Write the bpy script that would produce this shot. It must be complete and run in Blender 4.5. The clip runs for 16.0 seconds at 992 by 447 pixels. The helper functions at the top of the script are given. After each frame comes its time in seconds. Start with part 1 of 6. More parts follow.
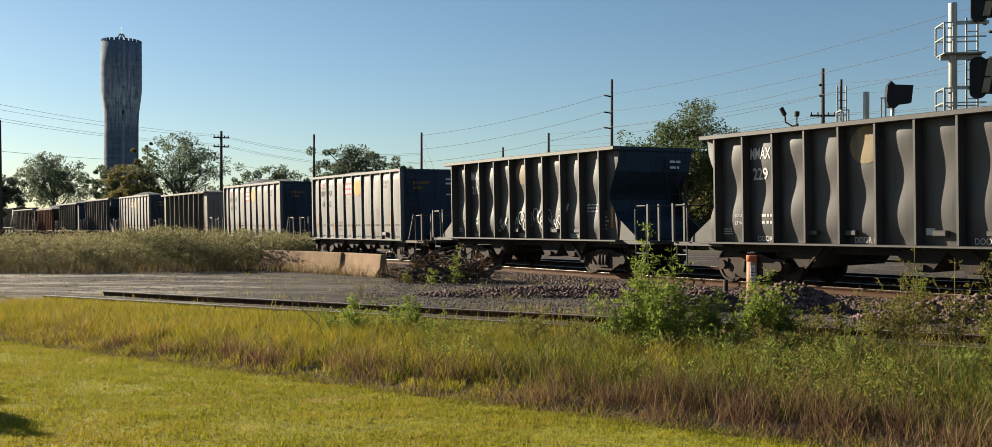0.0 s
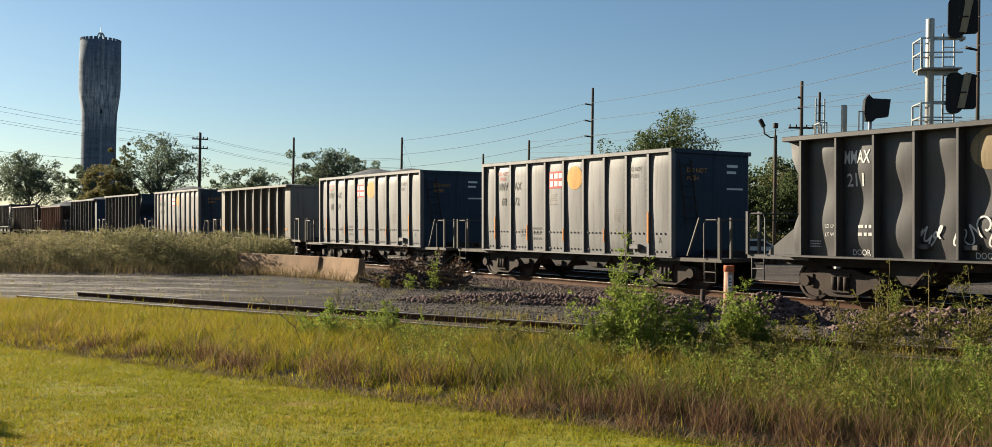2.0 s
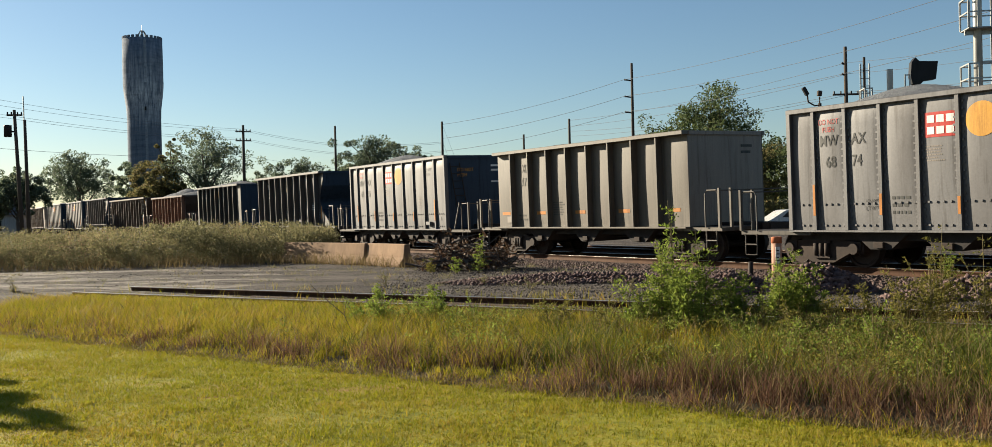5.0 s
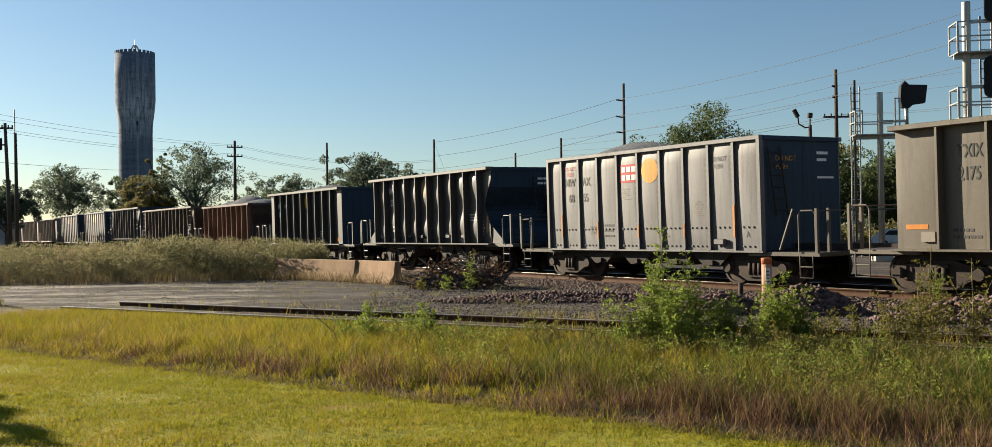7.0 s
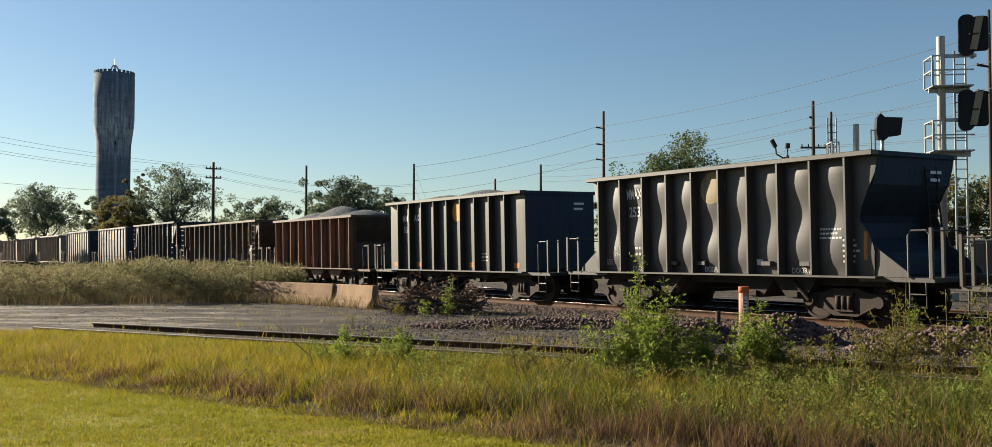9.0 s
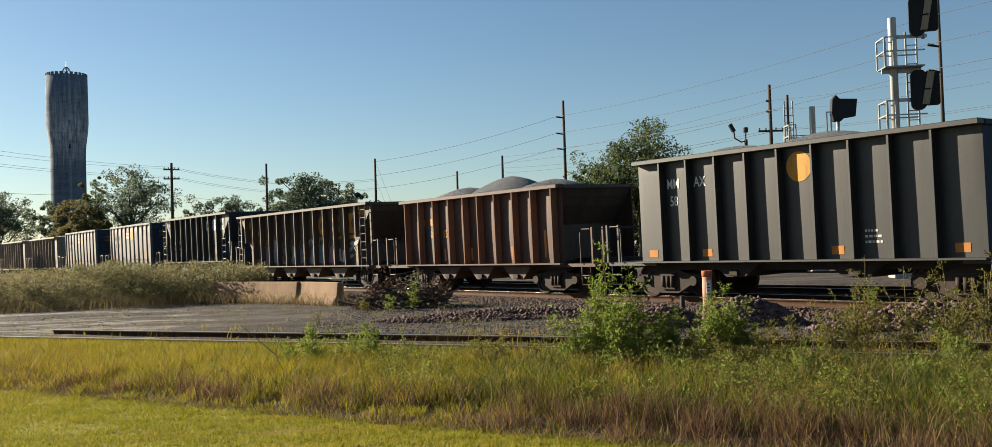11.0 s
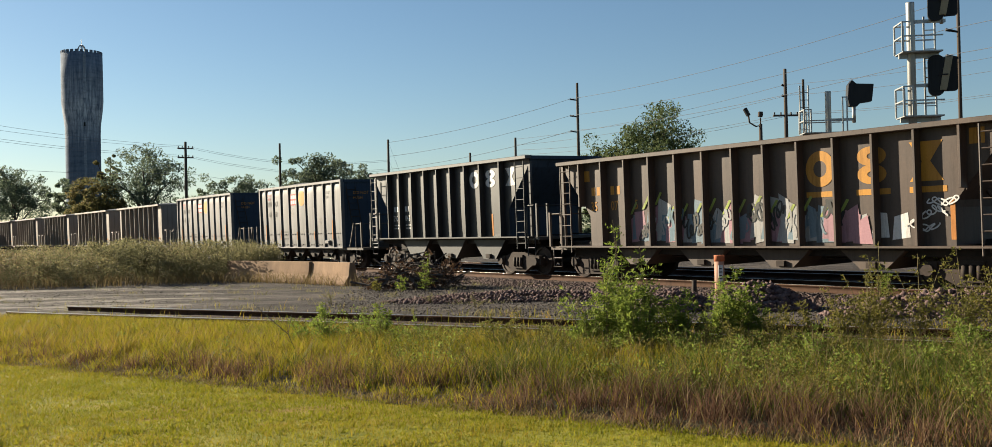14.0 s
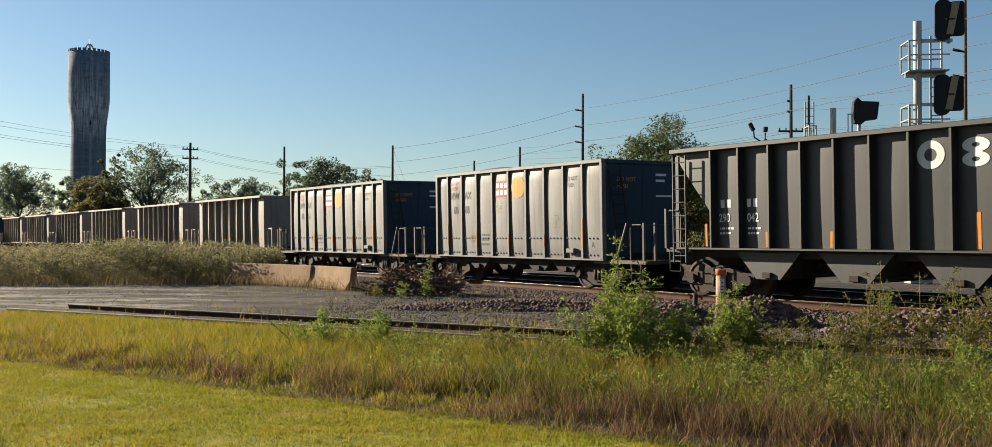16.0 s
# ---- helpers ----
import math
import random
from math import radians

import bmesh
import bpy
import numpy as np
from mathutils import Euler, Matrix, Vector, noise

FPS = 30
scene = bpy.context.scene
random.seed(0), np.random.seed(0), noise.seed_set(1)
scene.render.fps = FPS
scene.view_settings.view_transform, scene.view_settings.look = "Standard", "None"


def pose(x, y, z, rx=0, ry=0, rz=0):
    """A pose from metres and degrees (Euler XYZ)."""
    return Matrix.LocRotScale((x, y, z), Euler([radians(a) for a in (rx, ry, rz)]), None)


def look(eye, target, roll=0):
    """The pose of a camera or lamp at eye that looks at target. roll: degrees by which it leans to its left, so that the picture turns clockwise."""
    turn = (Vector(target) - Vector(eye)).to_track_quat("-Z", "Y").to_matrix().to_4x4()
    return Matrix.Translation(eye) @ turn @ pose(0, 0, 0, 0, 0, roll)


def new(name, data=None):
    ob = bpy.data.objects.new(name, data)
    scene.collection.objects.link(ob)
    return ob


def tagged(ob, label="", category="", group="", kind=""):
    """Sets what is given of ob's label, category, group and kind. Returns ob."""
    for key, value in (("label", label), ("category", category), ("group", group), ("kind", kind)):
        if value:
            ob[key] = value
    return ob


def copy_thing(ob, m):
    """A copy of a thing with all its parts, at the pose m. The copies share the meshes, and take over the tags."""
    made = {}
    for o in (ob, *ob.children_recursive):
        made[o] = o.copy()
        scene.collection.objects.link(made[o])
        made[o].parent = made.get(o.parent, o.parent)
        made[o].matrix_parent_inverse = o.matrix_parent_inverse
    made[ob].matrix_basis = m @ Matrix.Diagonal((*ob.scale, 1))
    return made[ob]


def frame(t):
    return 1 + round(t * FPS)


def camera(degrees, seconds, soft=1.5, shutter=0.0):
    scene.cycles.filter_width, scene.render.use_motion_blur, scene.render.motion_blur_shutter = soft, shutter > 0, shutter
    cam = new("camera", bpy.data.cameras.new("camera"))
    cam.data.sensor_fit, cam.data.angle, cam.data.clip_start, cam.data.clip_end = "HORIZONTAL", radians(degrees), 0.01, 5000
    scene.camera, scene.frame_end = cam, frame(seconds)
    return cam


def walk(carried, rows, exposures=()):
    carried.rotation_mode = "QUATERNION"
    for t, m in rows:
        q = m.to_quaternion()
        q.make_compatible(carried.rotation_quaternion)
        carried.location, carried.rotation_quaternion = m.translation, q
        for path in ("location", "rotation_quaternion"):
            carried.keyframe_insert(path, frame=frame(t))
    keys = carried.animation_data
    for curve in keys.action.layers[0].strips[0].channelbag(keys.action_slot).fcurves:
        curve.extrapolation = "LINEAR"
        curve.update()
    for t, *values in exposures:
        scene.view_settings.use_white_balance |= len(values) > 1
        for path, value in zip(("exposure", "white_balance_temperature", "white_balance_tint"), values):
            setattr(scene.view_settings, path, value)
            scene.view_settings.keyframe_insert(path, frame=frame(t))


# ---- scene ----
# ---- camera: a phone held by someone standing still ----
EYE = (0.0, 0.0, 1.6)
cam = camera(54.0, 16.0, 0.7)
PATH = [
    (0.0, 0.00, 0.14, 0.00), (0.5, -0.31, 0.46, -0.29), (1.0, -0.53, 1.44, -1.09), (1.5, -1.01, 1.36, -1.49),
    (2.0, -1.23, 0.53, -0.90), (2.5, -0.79, -0.15, 0.10), (3.0, 0.45, -1.16, 0.95), (3.5, 1.55, -1.20, 1.33),
    (4.0, 1.91, -0.85, 1.17), (6.5, 0.13, -0.31, 1.44), (7.0, 0.79, 0.49, 0.72), (7.5, 1.47, 1.67, 0.37),
    (8.0, 1.79, 1.29, 0.10), (8.5, 1.12, 1.36, -1.00), (9.0, -0.46, 1.98, -0.02), (9.5, -1.42, 1.91, 0.65),
    (12.0, -2.83, 0.99, 2.15), (12.5, -2.93, 0.60, 1.64), (13.0, -2.42, 0.12, 0.95), (13.5, -2.30, 0.22, 0.86),
    (14.0, -1.84, 0.43, 1.23), (14.5, -2.02, -0.02, 1.27), (15.0, -2.25, 0.38, 0.58), (15.5, -2.02, 0.78, -0.17),
    (16.0, -1.71, 0.93, -0.19),
]
walk(cam, [(t, pose(*EYE, 90 + pitch, roll, yaw)) for t, yaw, pitch, roll in PATH], [(0.0, 1.7, 5820, 5), (16.0, 1.7, 5820, 5)])

# ---- daylight ----
SUN_AZ, SUN_EL = 58.5, 19.0          # degrees to the left of straight ahead, and above the horizon
world = bpy.data.worlds.new("world")
scene.world = world
world.use_nodes = True
wn = world.node_tree
sky = wn.nodes.new("ShaderNodeTexSky")
sky.sky_type, sky.sun_disc = "NISHITA", False
sky.sun_elevation, sky.sun_rotation = radians(SUN_EL), radians(-SUN_AZ)
sky.air_density, sky.dust_density, sky.ozone_density = 1.0, 0.32, 1.65
wn.links.new(sky.outputs[0], wn.nodes["Background"].inputs[0])
wn.nodes["Background"].inputs[1].default_value = 0.031
sun_dir = Vector((-math.sin(radians(SUN_AZ)) * math.cos(radians(SUN_EL)), math.cos(radians(SUN_AZ)) * math.cos(radians(SUN_EL)), math.sin(radians(SUN_EL))))
sun_data = bpy.data.lights.new("sun", "SUN")
sun_data.energy, sun_data.angle, sun_data.color = 5.0, radians(0.6), (1.0, 0.80, 0.56)
sun = new("sun", sun_data)
sun.matrix_world = look(sun_dir * 50, (0, 0, 0))

# ---- materials ----
def shader(name):
    m = bpy.data.materials.new(name)
    m.use_nodes = True
    nt = m.node_tree
    return m, nt, nt.nodes["Principled BSDF"]


def ramp(nt, fac, stops):
    r = nt.nodes.new("ShaderNodeValToRGB")
    while len(r.color_ramp.elements) < len(stops):
        r.color_ramp.elements.new(0.5)
    for e, (p, c) in zip(r.color_ramp.elements, stops):
        e.position, e.color = p, (*c, 1)
    nt.links.new(fac, r.inputs[0])
    return r.outputs[0]


def noise_node(nt, scale, detail=5, rough=0.6, stretch=(1, 1, 1), space="Object"):
    tc, mp, n = nt.nodes.new("ShaderNodeTexCoord"), nt.nodes.new("ShaderNodeMapping"), nt.nodes.new("ShaderNodeTexNoise")
    mp.inputs["Scale"].default_value = stretch
    n.inputs["Scale"].default_value, n.inputs["Detail"].default_value, n.inputs["Roughness"].default_value = scale, detail, rough
    nt.links.new(tc.outputs[space], mp.inputs[0])
    nt.links.new(mp.outputs[0], n.inputs[0])
    return n.outputs["Fac"]


def mixc(nt, fac, a, b, kind="MIX"):
    m = nt.nodes.new("ShaderNodeMix")
    m.data_type, m.blend_type = "RGBA", kind
    for sock, v in ((m.inputs[0], fac), (m.inputs[6], a), (m.inputs[7], b)):
        if isinstance(v, (int, float)):
            sock.default_value = v
        elif isinstance(v, tuple):
            sock.default_value = (*v, 1)
        else:
            nt.links.new(v, sock)
    return m.outputs[2]


def bumped(nt, bsdf, fac, strength, dist):
    b = nt.nodes.new("ShaderNodeBump")
    b.inputs["Strength"].default_value, b.inputs["Distance"].default_value = strength, dist
    nt.links.new(fac, b.inputs["Height"])
    nt.links.new(b.outputs[0], bsdf.inputs["Normal"])


def worn(name, base, dirt, rough=0.6, metal=0.0, amount=0.5, scale=1.3, streak=(1, 1, 0.25), fine=25, bump=0.3, dist=0.004, spec=0.22):
    """A painted or bare surface with large stains and fine grain."""
    m, nt, b = shader(name)
    big = noise_node(nt, scale, 6, 0.65, streak)
    small = noise_node(nt, fine, 4, 0.6)
    c1 = mixc(nt, ramp(nt, big, [(0.5 - 0.25 * amount, (0, 0, 0)), (0.85 - 0.2 * amount, (1, 1, 1))]), base, dirt)
    c2 = mixc(nt, 0.35, c1, ramp(nt, small, [(0.3, (0.55, 0.55, 0.55)), (0.7, (1.0, 1.0, 1.0))]), "MULTIPLY")
    if streak[2] < 0.5:
        runs = noise_node(nt, 1.0, 6, 0.7, (7, 7, 0.5))
        c2 = mixc(nt, 0.75, c2, ramp(nt, runs, [(0.34, (0.5, 0.48, 0.46)), (0.48, (0.95, 0.95, 0.95)), (0.62, (1.0, 1.0, 1.0)), (0.72, (1.3, 1.25, 1.2))]), "MULTIPLY")
    nt.links.new(c2, b.inputs["Base Color"])
    b.inputs["Roughness"].default_value, b.inputs["Metallic"].default_value = rough, metal
    b.inputs["Specular IOR Level"].default_value = spec
    bumped(nt, b, small, bump, dist)
    return m


def ground_mat(name, stops, scales=(0.35, 3.0, 40.0), bump=0.6, dist=0.02, rough=0.95, stretch=(1, 1, 1)):
    m, nt, b = shader(name)
    a = noise_node(nt, scales[0], 6, 0.65, stretch)
    c = noise_node(nt, scales[1], 6, 0.7, stretch)
    f = noise_node(nt, scales[2], 4, 0.7)
    mid = nt.nodes.new("ShaderNodeMath")
    mid.operation = "ADD"
    half = nt.nodes.new("ShaderNodeMath")
    half.operation, half.inputs[1].default_value = "MULTIPLY", 0.5
    nt.links.new(a, mid.inputs[0])
    nt.links.new(c, mid.inputs[1])
    nt.links.new(mid.outputs[0], half.inputs[0])
    col = ramp(nt, half.outputs[0], stops)
    col = mixc(nt, 0.5, col, ramp(nt, f, [(0.3, (0.45, 0.45, 0.45)), (0.7, (1.15, 1.15, 1.15))]), "MULTIPLY")
    nt.links.new(col, b.inputs["Base Color"])
    b.inputs["Roughness"].default_value = rough
    b.inputs["Specular IOR Level"].default_value = 0.2
    bumped(nt, b, f, bump, dist)
    return m


def leafy(name, stops, glow=0.45, patch=0.35):
    """Blades and leaves: each island its own shade, in drifts, with light shining through."""
    m, nt, b = shader(name)
    geo = nt.nodes.new("ShaderNodeNewGeometry")
    drift = noise_node(nt, patch, 4, 0.6)
    s = nt.nodes.new("ShaderNodeMath")
    s.operation = "MULTIPLY_ADD"
    s.inputs[1].default_value = 0.55
    sub = nt.nodes.new("ShaderNodeMath")
    sub.operation, sub.inputs[1].default_value = "SUBTRACT", 0.28
    nt.links.new(geo.outputs["Random Per Island"], s.inputs[0])
    nt.links.new(drift, sub.inputs[0])
    nt.links.new(sub.outputs[0], s.inputs[2])
    col = ramp(nt, s.outputs[0], stops)
    nt.links.new(col, b.inputs["Base Color"])
    b.inputs["Roughness"].default_value = 0.6
    b.inputs["Specular IOR Level"].default_value = 0.08
    tr = nt.nodes.new("ShaderNodeBsdfTranslucent")
    nt.links.new(col, tr.inputs[0])
    mx = nt.nodes.new("ShaderNodeMixShader")
    mx.inputs[0].default_value = glow
    nt.links.new(b.outputs[0], mx.inputs[1])
    nt.links.new(tr.outputs[0], mx.inputs[2])
    nt.links.new(mx.outputs[0], nt.nodes["Material Output"].inputs["Surface"])
    return m


M_GROUND = ground_mat("dry_ground", [(0.3, (0.0459, 0.039, 0.0229)), (0.5, (0.0688, 0.0597, 0.0321)), (0.7, (0.0918, 0.078, 0.0459))])
M_LAWN = ground_mat("lawn_soil", [(0.36, (0.128, 0.138, 0.011)), (0.47, (0.240, 0.228, 0.016)), (0.55, (0.265, 0.215, 0.020)), (0.62, (0.25, 0.158, 0.037))], (0.5, 3.0, 30), stretch=(0.55, 1.5, 1))
M_GRAVEL = ground_mat("gravel_yard", [(0.42, (0.030, 0.024, 0.021)), (0.50, (0.058, 0.048, 0.042)), (0.58, (0.11, 0.094, 0.080))], (0.4, 3.0, 24), 1.0, 0.05, 0.95, (0.5, 1.3, 1))
# besides patches, the strips put low-sun shading of the ruts into the colour
M_ASPHALT = ground_mat("sun_streaked_asphalt", [(0.42, (0.034, 0.027, 0.022)), (0.47, (0.066, 0.054, 0.045)), (0.50, (0.092, 0.080, 0.070)), (0.53, (0.14, 0.124, 0.108)), (0.56, (0.27, 0.24, 0.205))], (0.5, 3.6, 22), 1.0, 0.06, 0.95, (0.30, 1.6, 1))
M_BALLAST = ground_mat("ballast", [(0.3, (0.0329, 0.0198, 0.0164)), (0.5, (0.0559, 0.0347, 0.0284)), (0.7, (0.0824, 0.0521, 0.0414))], (0.422, 3.17, 9.52), 1.0, 0.06)
M_CONCRETE_PAVE = ground_mat("pavement_concrete", [(0.3, (0.304, 0.28, 0.248)), (0.7, (0.4, 0.376, 0.336))], (0.6, 4, 60), 0.3, 0.005)


def stone_mat(name, stops):
    m, nt, b = shader(name)
    geo = nt.nodes.new("ShaderNodeNewGeometry")
    col = ramp(nt, geo.outputs["Random Per Island"], stops)
    f = noise_node(nt, 30, 4, 0.7)
    col = mixc(nt, 0.5, col, ramp(nt, f, [(0.3, (0.6, 0.6, 0.6)), (0.7, (1.1, 1.1, 1.1))]), "MULTIPLY")
    nt.links.new(col, b.inputs["Base Color"])
    b.inputs["Roughness"].default_value = 0.9
    return m


M_STONE = stone_mat("ballast_stone", [(0.0, (0.0302, 0.0184, 0.0168)), (0.4, (0.0568, 0.0341, 0.0288)), (0.7, (0.0806, 0.0474, 0.0383)), (1.0, (0.107, 0.0738, 0.0598))])
M_PILE = stone_mat("pile_stone", [(0.0, (0.0549, 0.0298, 0.0279)), (0.5, (0.102, 0.0598, 0.0525)), (1.0, (0.143, 0.0929, 0.0805))])
M_PEBBLE = stone_mat("yard_pebble", [(0.0, (0.0299, 0.023, 0.0193)), (0.5, (0.0599, 0.0488, 0.0412)), (1.0, (0.108, 0.0897, 0.0753))])
M_BLADE = leafy("lawn_blades", [(0.0, (0.145, 0.158, 0.009)), (0.35, (0.190, 0.196, 0.012)), (0.6, (0.244, 0.216, 0.017)), (0.85, (0.305, 0.212, 0.028))], 0.45, 0.5)
M_TALL = leafy("tall_grass", [(0.0, (0.090, 0.108, 0.008)), (0.3, (0.190, 0.190, 0.010)), (0.55, (0.265, 0.222, 0.018)), (0.8, (0.300, 0.200, 0.042))], 0.45, 0.45)
M_GREEN = leafy("shaded_green_grass", [(0.0, (0.030, 0.048, 0.008)), (0.4, (0.062, 0.085, 0.012)), (0.8, (0.115, 0.125, 0.024))], 0.4, 0.8)
M_DRY = leafy("dry_grass", [(0.0, (0.055, 0.028, 0.018)), (0.4, (0.108, 0.060, 0.036)), (0.8, (0.180, 0.112, 0.064))], 0.4, 0.9)
M_STRAW = leafy("straw_thatch", [(0.0, (0.085, 0.060, 0.026)), (0.4, (0.150, 0.112, 0.048)), (0.8, (0.230, 0.175, 0.085))], 0.35, 0.7)
M_WEED = leafy("weed_leaves", [(0.0, (0.075, 0.110, 0.018)), (0.4, (0.140, 0.185, 0.030)), (0.8, (0.215, 0.245, 0.045))], 0.55, 1.0)
M_WEED_DRY = leafy("fading_weed_leaves", [(0.0, (0.068, 0.070, 0.016)), (0.4, (0.118, 0.115, 0.025)), (0.75, (0.175, 0.148, 0.036)), (0.95, (0.23, 0.14, 0.030))], 0.5, 1.0)
M_BRUSH = leafy("brush_leaves", [(0.0, (0.095, 0.098, 0.048)), (0.4, (0.150, 0.145, 0.070)), (0.7, (0.210, 0.182, 0.092)), (0.9, (0.25, 0.180, 0.115))], 0.5, 0.4)
# paler and bluer than nearer leaves: distance haze put into the colour
M_LEAF_HAZED = leafy("hazed_tree_leaves", [(0.0, (0.068, 0.090, 0.060)), (0.5, (0.105, 0.132, 0.084)), (0.9, (0.155, 0.172, 0.108))], 0.5, 0.3)
M_LEAF_WARM = leafy("turning_leaves", [(0.0, (0.075, 0.082, 0.034)), (0.5, (0.130, 0.120, 0.046)), (0.9, (0.20, 0.155, 0.072))], 0.5, 0.3)
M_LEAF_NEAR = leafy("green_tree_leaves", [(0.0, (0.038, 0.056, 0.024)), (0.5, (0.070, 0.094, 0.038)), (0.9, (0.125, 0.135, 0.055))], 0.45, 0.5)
M_BARK = worn("bark", (0.07, 0.055, 0.045), (0.12, 0.10, 0.08), 0.95, 0, 0.5, 2.0, (1, 1, 0.2), 15, 0.8, 0.02)
M_STEM = worn("stem", (0.14, 0.12, 0.05), (0.20, 0.15, 0.08), 0.9)
M_RAIL_SIDE = worn("rusty_rail", (0.056, 0.028, 0.016), (0.096, 0.048, 0.024), 0.85, 0.2)
M_RAIL_TOP = worn("polished_rail_head", (0.55, 0.52, 0.48), (0.4, 0.36, 0.32), 0.3, 0.9, 0.4)
M_TIE = worn("creosoted_tie", (0.042, 0.0315, 0.0245), (0.084, 0.063, 0.049), 0.95, 0, 0.5, 3, (1, 1, 1), 20)
M_POLE = worn("pole_timber", (0.06, 0.045, 0.035), (0.10, 0.08, 0.06), 0.95, 0, 0.5, 2.0, (1, 1, 0.1), 25)
M_GALV = worn("galvanised_steel", (0.39, 0.39, 0.375), (0.3, 0.3, 0.285), 0.45, 0.6, 0.4, 2.0)
M_SIGNAL = worn("signal_black", (0.012, 0.012, 0.014), (0.02, 0.02, 0.02), 0.55)
# lit tan copy of the signal paint: sunlight put into the flank's colour
M_SIGNAL_LIT = worn("signal_sunlit_flank", (0.35, 0.29, 0.18), (0.28, 0.23, 0.15), 0.7)
M_WIRE = worn("wire", (0.16, 0.16, 0.17), (0.12, 0.12, 0.12), 0.6)
M_BARRIER = worn("barrier_concrete", (0.265, 0.172, 0.102), (0.15, 0.096, 0.058), 0.9, 0, 0.5, 1.6, (1, 1, 0.6), 30)


def tower_mat(name, base, pale, amount):
    """Old board-marked concrete: faint courses, and pale runs of lime thickest about the flared neck."""
    m, nt, b = shader(name)
    runs = noise_node(nt, 1.0, 6, 0.7, (2.6, 2.6, 0.22))
    patches = noise_node(nt, 0.35, 5, 0.65)
    courses = noise_node(nt, 1.0, 2, 0.5, (0.25, 0.25, 2.2))
    fine = noise_node(nt, 3.0, 5, 0.7)
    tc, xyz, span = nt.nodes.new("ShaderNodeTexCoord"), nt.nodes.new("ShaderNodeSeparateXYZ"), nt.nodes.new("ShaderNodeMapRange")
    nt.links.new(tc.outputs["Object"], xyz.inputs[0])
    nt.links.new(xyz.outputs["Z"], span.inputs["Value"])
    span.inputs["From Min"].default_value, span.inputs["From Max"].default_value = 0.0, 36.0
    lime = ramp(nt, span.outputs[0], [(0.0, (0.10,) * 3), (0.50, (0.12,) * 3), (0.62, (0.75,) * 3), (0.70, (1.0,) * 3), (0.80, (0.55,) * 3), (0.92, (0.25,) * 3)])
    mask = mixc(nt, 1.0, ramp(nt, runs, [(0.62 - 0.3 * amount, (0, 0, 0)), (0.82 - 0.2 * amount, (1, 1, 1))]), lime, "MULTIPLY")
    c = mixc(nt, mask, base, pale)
    c = mixc(nt, 0.7, c, ramp(nt, patches, [(0.35, (0.72, 0.74, 0.76)), (0.65, (1.15, 1.12, 1.1))]), "MULTIPLY")
    c = mixc(nt, 0.55, c, ramp(nt, courses, [(0.38, (0.72, 0.73, 0.74)), (0.46, (1, 1, 1)), (0.66, (1.15, 1.14, 1.12))]), "MULTIPLY")
    c = mixc(nt, 0.5, c, ramp(nt, fine, [(0.3, (0.7, 0.7, 0.7)), (0.7, (1.2, 1.2, 1.2))]), "MULTIPLY")
    nt.links.new(c, b.inputs["Base Color"])
    b.inputs["Roughness"].default_value, b.inputs["Specular IOR Level"].default_value = 0.95, 0.15
    bumped(nt, b, fine, 0.5, 0.05)
    return m


# bluish bases: distance haze is put into the concrete's colour
M_TOWER = tower_mat("hazed_tower_concrete", (0.095, 0.122, 0.168), (0.50, 0.53, 0.57), 0.85)
M_TOWER_PALE = tower_mat("hazed_joint_concrete", (0.17, 0.20, 0.24), (0.50, 0.52, 0.55), 0.9)
M_WHITE_POST = worn("faded_post", (0.46, 0.27, 0.19), (0.36, 0.19, 0.12), 0.7)
M_ORANGE = worn("orange_band", (0.50, 0.15, 0.06), (0.40, 0.15, 0.08), 0.7)
M_ROOF = worn("far_roof", (0.16, 0.15, 0.15), (0.22, 0.20, 0.19), 0.9)
M_FARWALL = worn("far_wall", (0.45, 0.43, 0.40), (0.35, 0.33, 0.30), 0.9)
# rolling stock
M_DARK = worn("dark_grey_paint", (0.037, 0.034, 0.034), (0.062, 0.055, 0.052), 0.52, 0, 0.45, 1.1, (1, 1, 0.3), 20, spec=0.5)
M_SILVER = worn("dull_aluminium", (0.126, 0.124, 0.127), (0.086, 0.081, 0.080), 0.55, 0.35, 0.42, 1.2, (1, 1, 0.25), 20, spec=0.4)
M_TAN = worn("tan_paint", (0.104, 0.088, 0.067), (0.070, 0.056, 0.041), 0.54, 0, 0.4, 1.0, (1, 1, 0.25), 20, spec=0.4)
M_TANGREY = worn("grey_tan_paint", (0.205, 0.168, 0.136), (0.135, 0.112, 0.090), 0.54, 0, 0.45, 1.0, (1, 1, 0.25), 20, spec=0.5)
M_RUST = worn("rust_brown_paint", (0.064, 0.032, 0.026), (0.104, 0.054, 0.040), 0.58, 0, 0.55, 1.2, (1, 1, 0.3), 14, spec=0.3)
M_BROWNBLK = worn("weathered_black_paint", (0.054, 0.039, 0.031), (0.094, 0.063, 0.045), 0.58, 0, 0.5, 1.2, (1, 1, 0.3), 16, spec=0.35)
M_RAILING = worn("railing_paint", (0.075, 0.068, 0.058), (0.11, 0.095, 0.08), 0.6)
# rust for the ribs, lightened: sun on their fronts put into the colour
M_RUST_LIT_RIB = worn("sunlit_rust_rib", (0.165, 0.085, 0.056), (0.22, 0.125, 0.08), 0.85, 0, 0.5, 2.0, (1, 1, 0.3), 18)
M_BLACK = worn("dusty_black_paint", (0.017, 0.0168, 0.0175), (0.030, 0.028, 0.0275), 0.52, 0, 0.4, 1.0, (1, 1, 0.3), 20, spec=0.5)
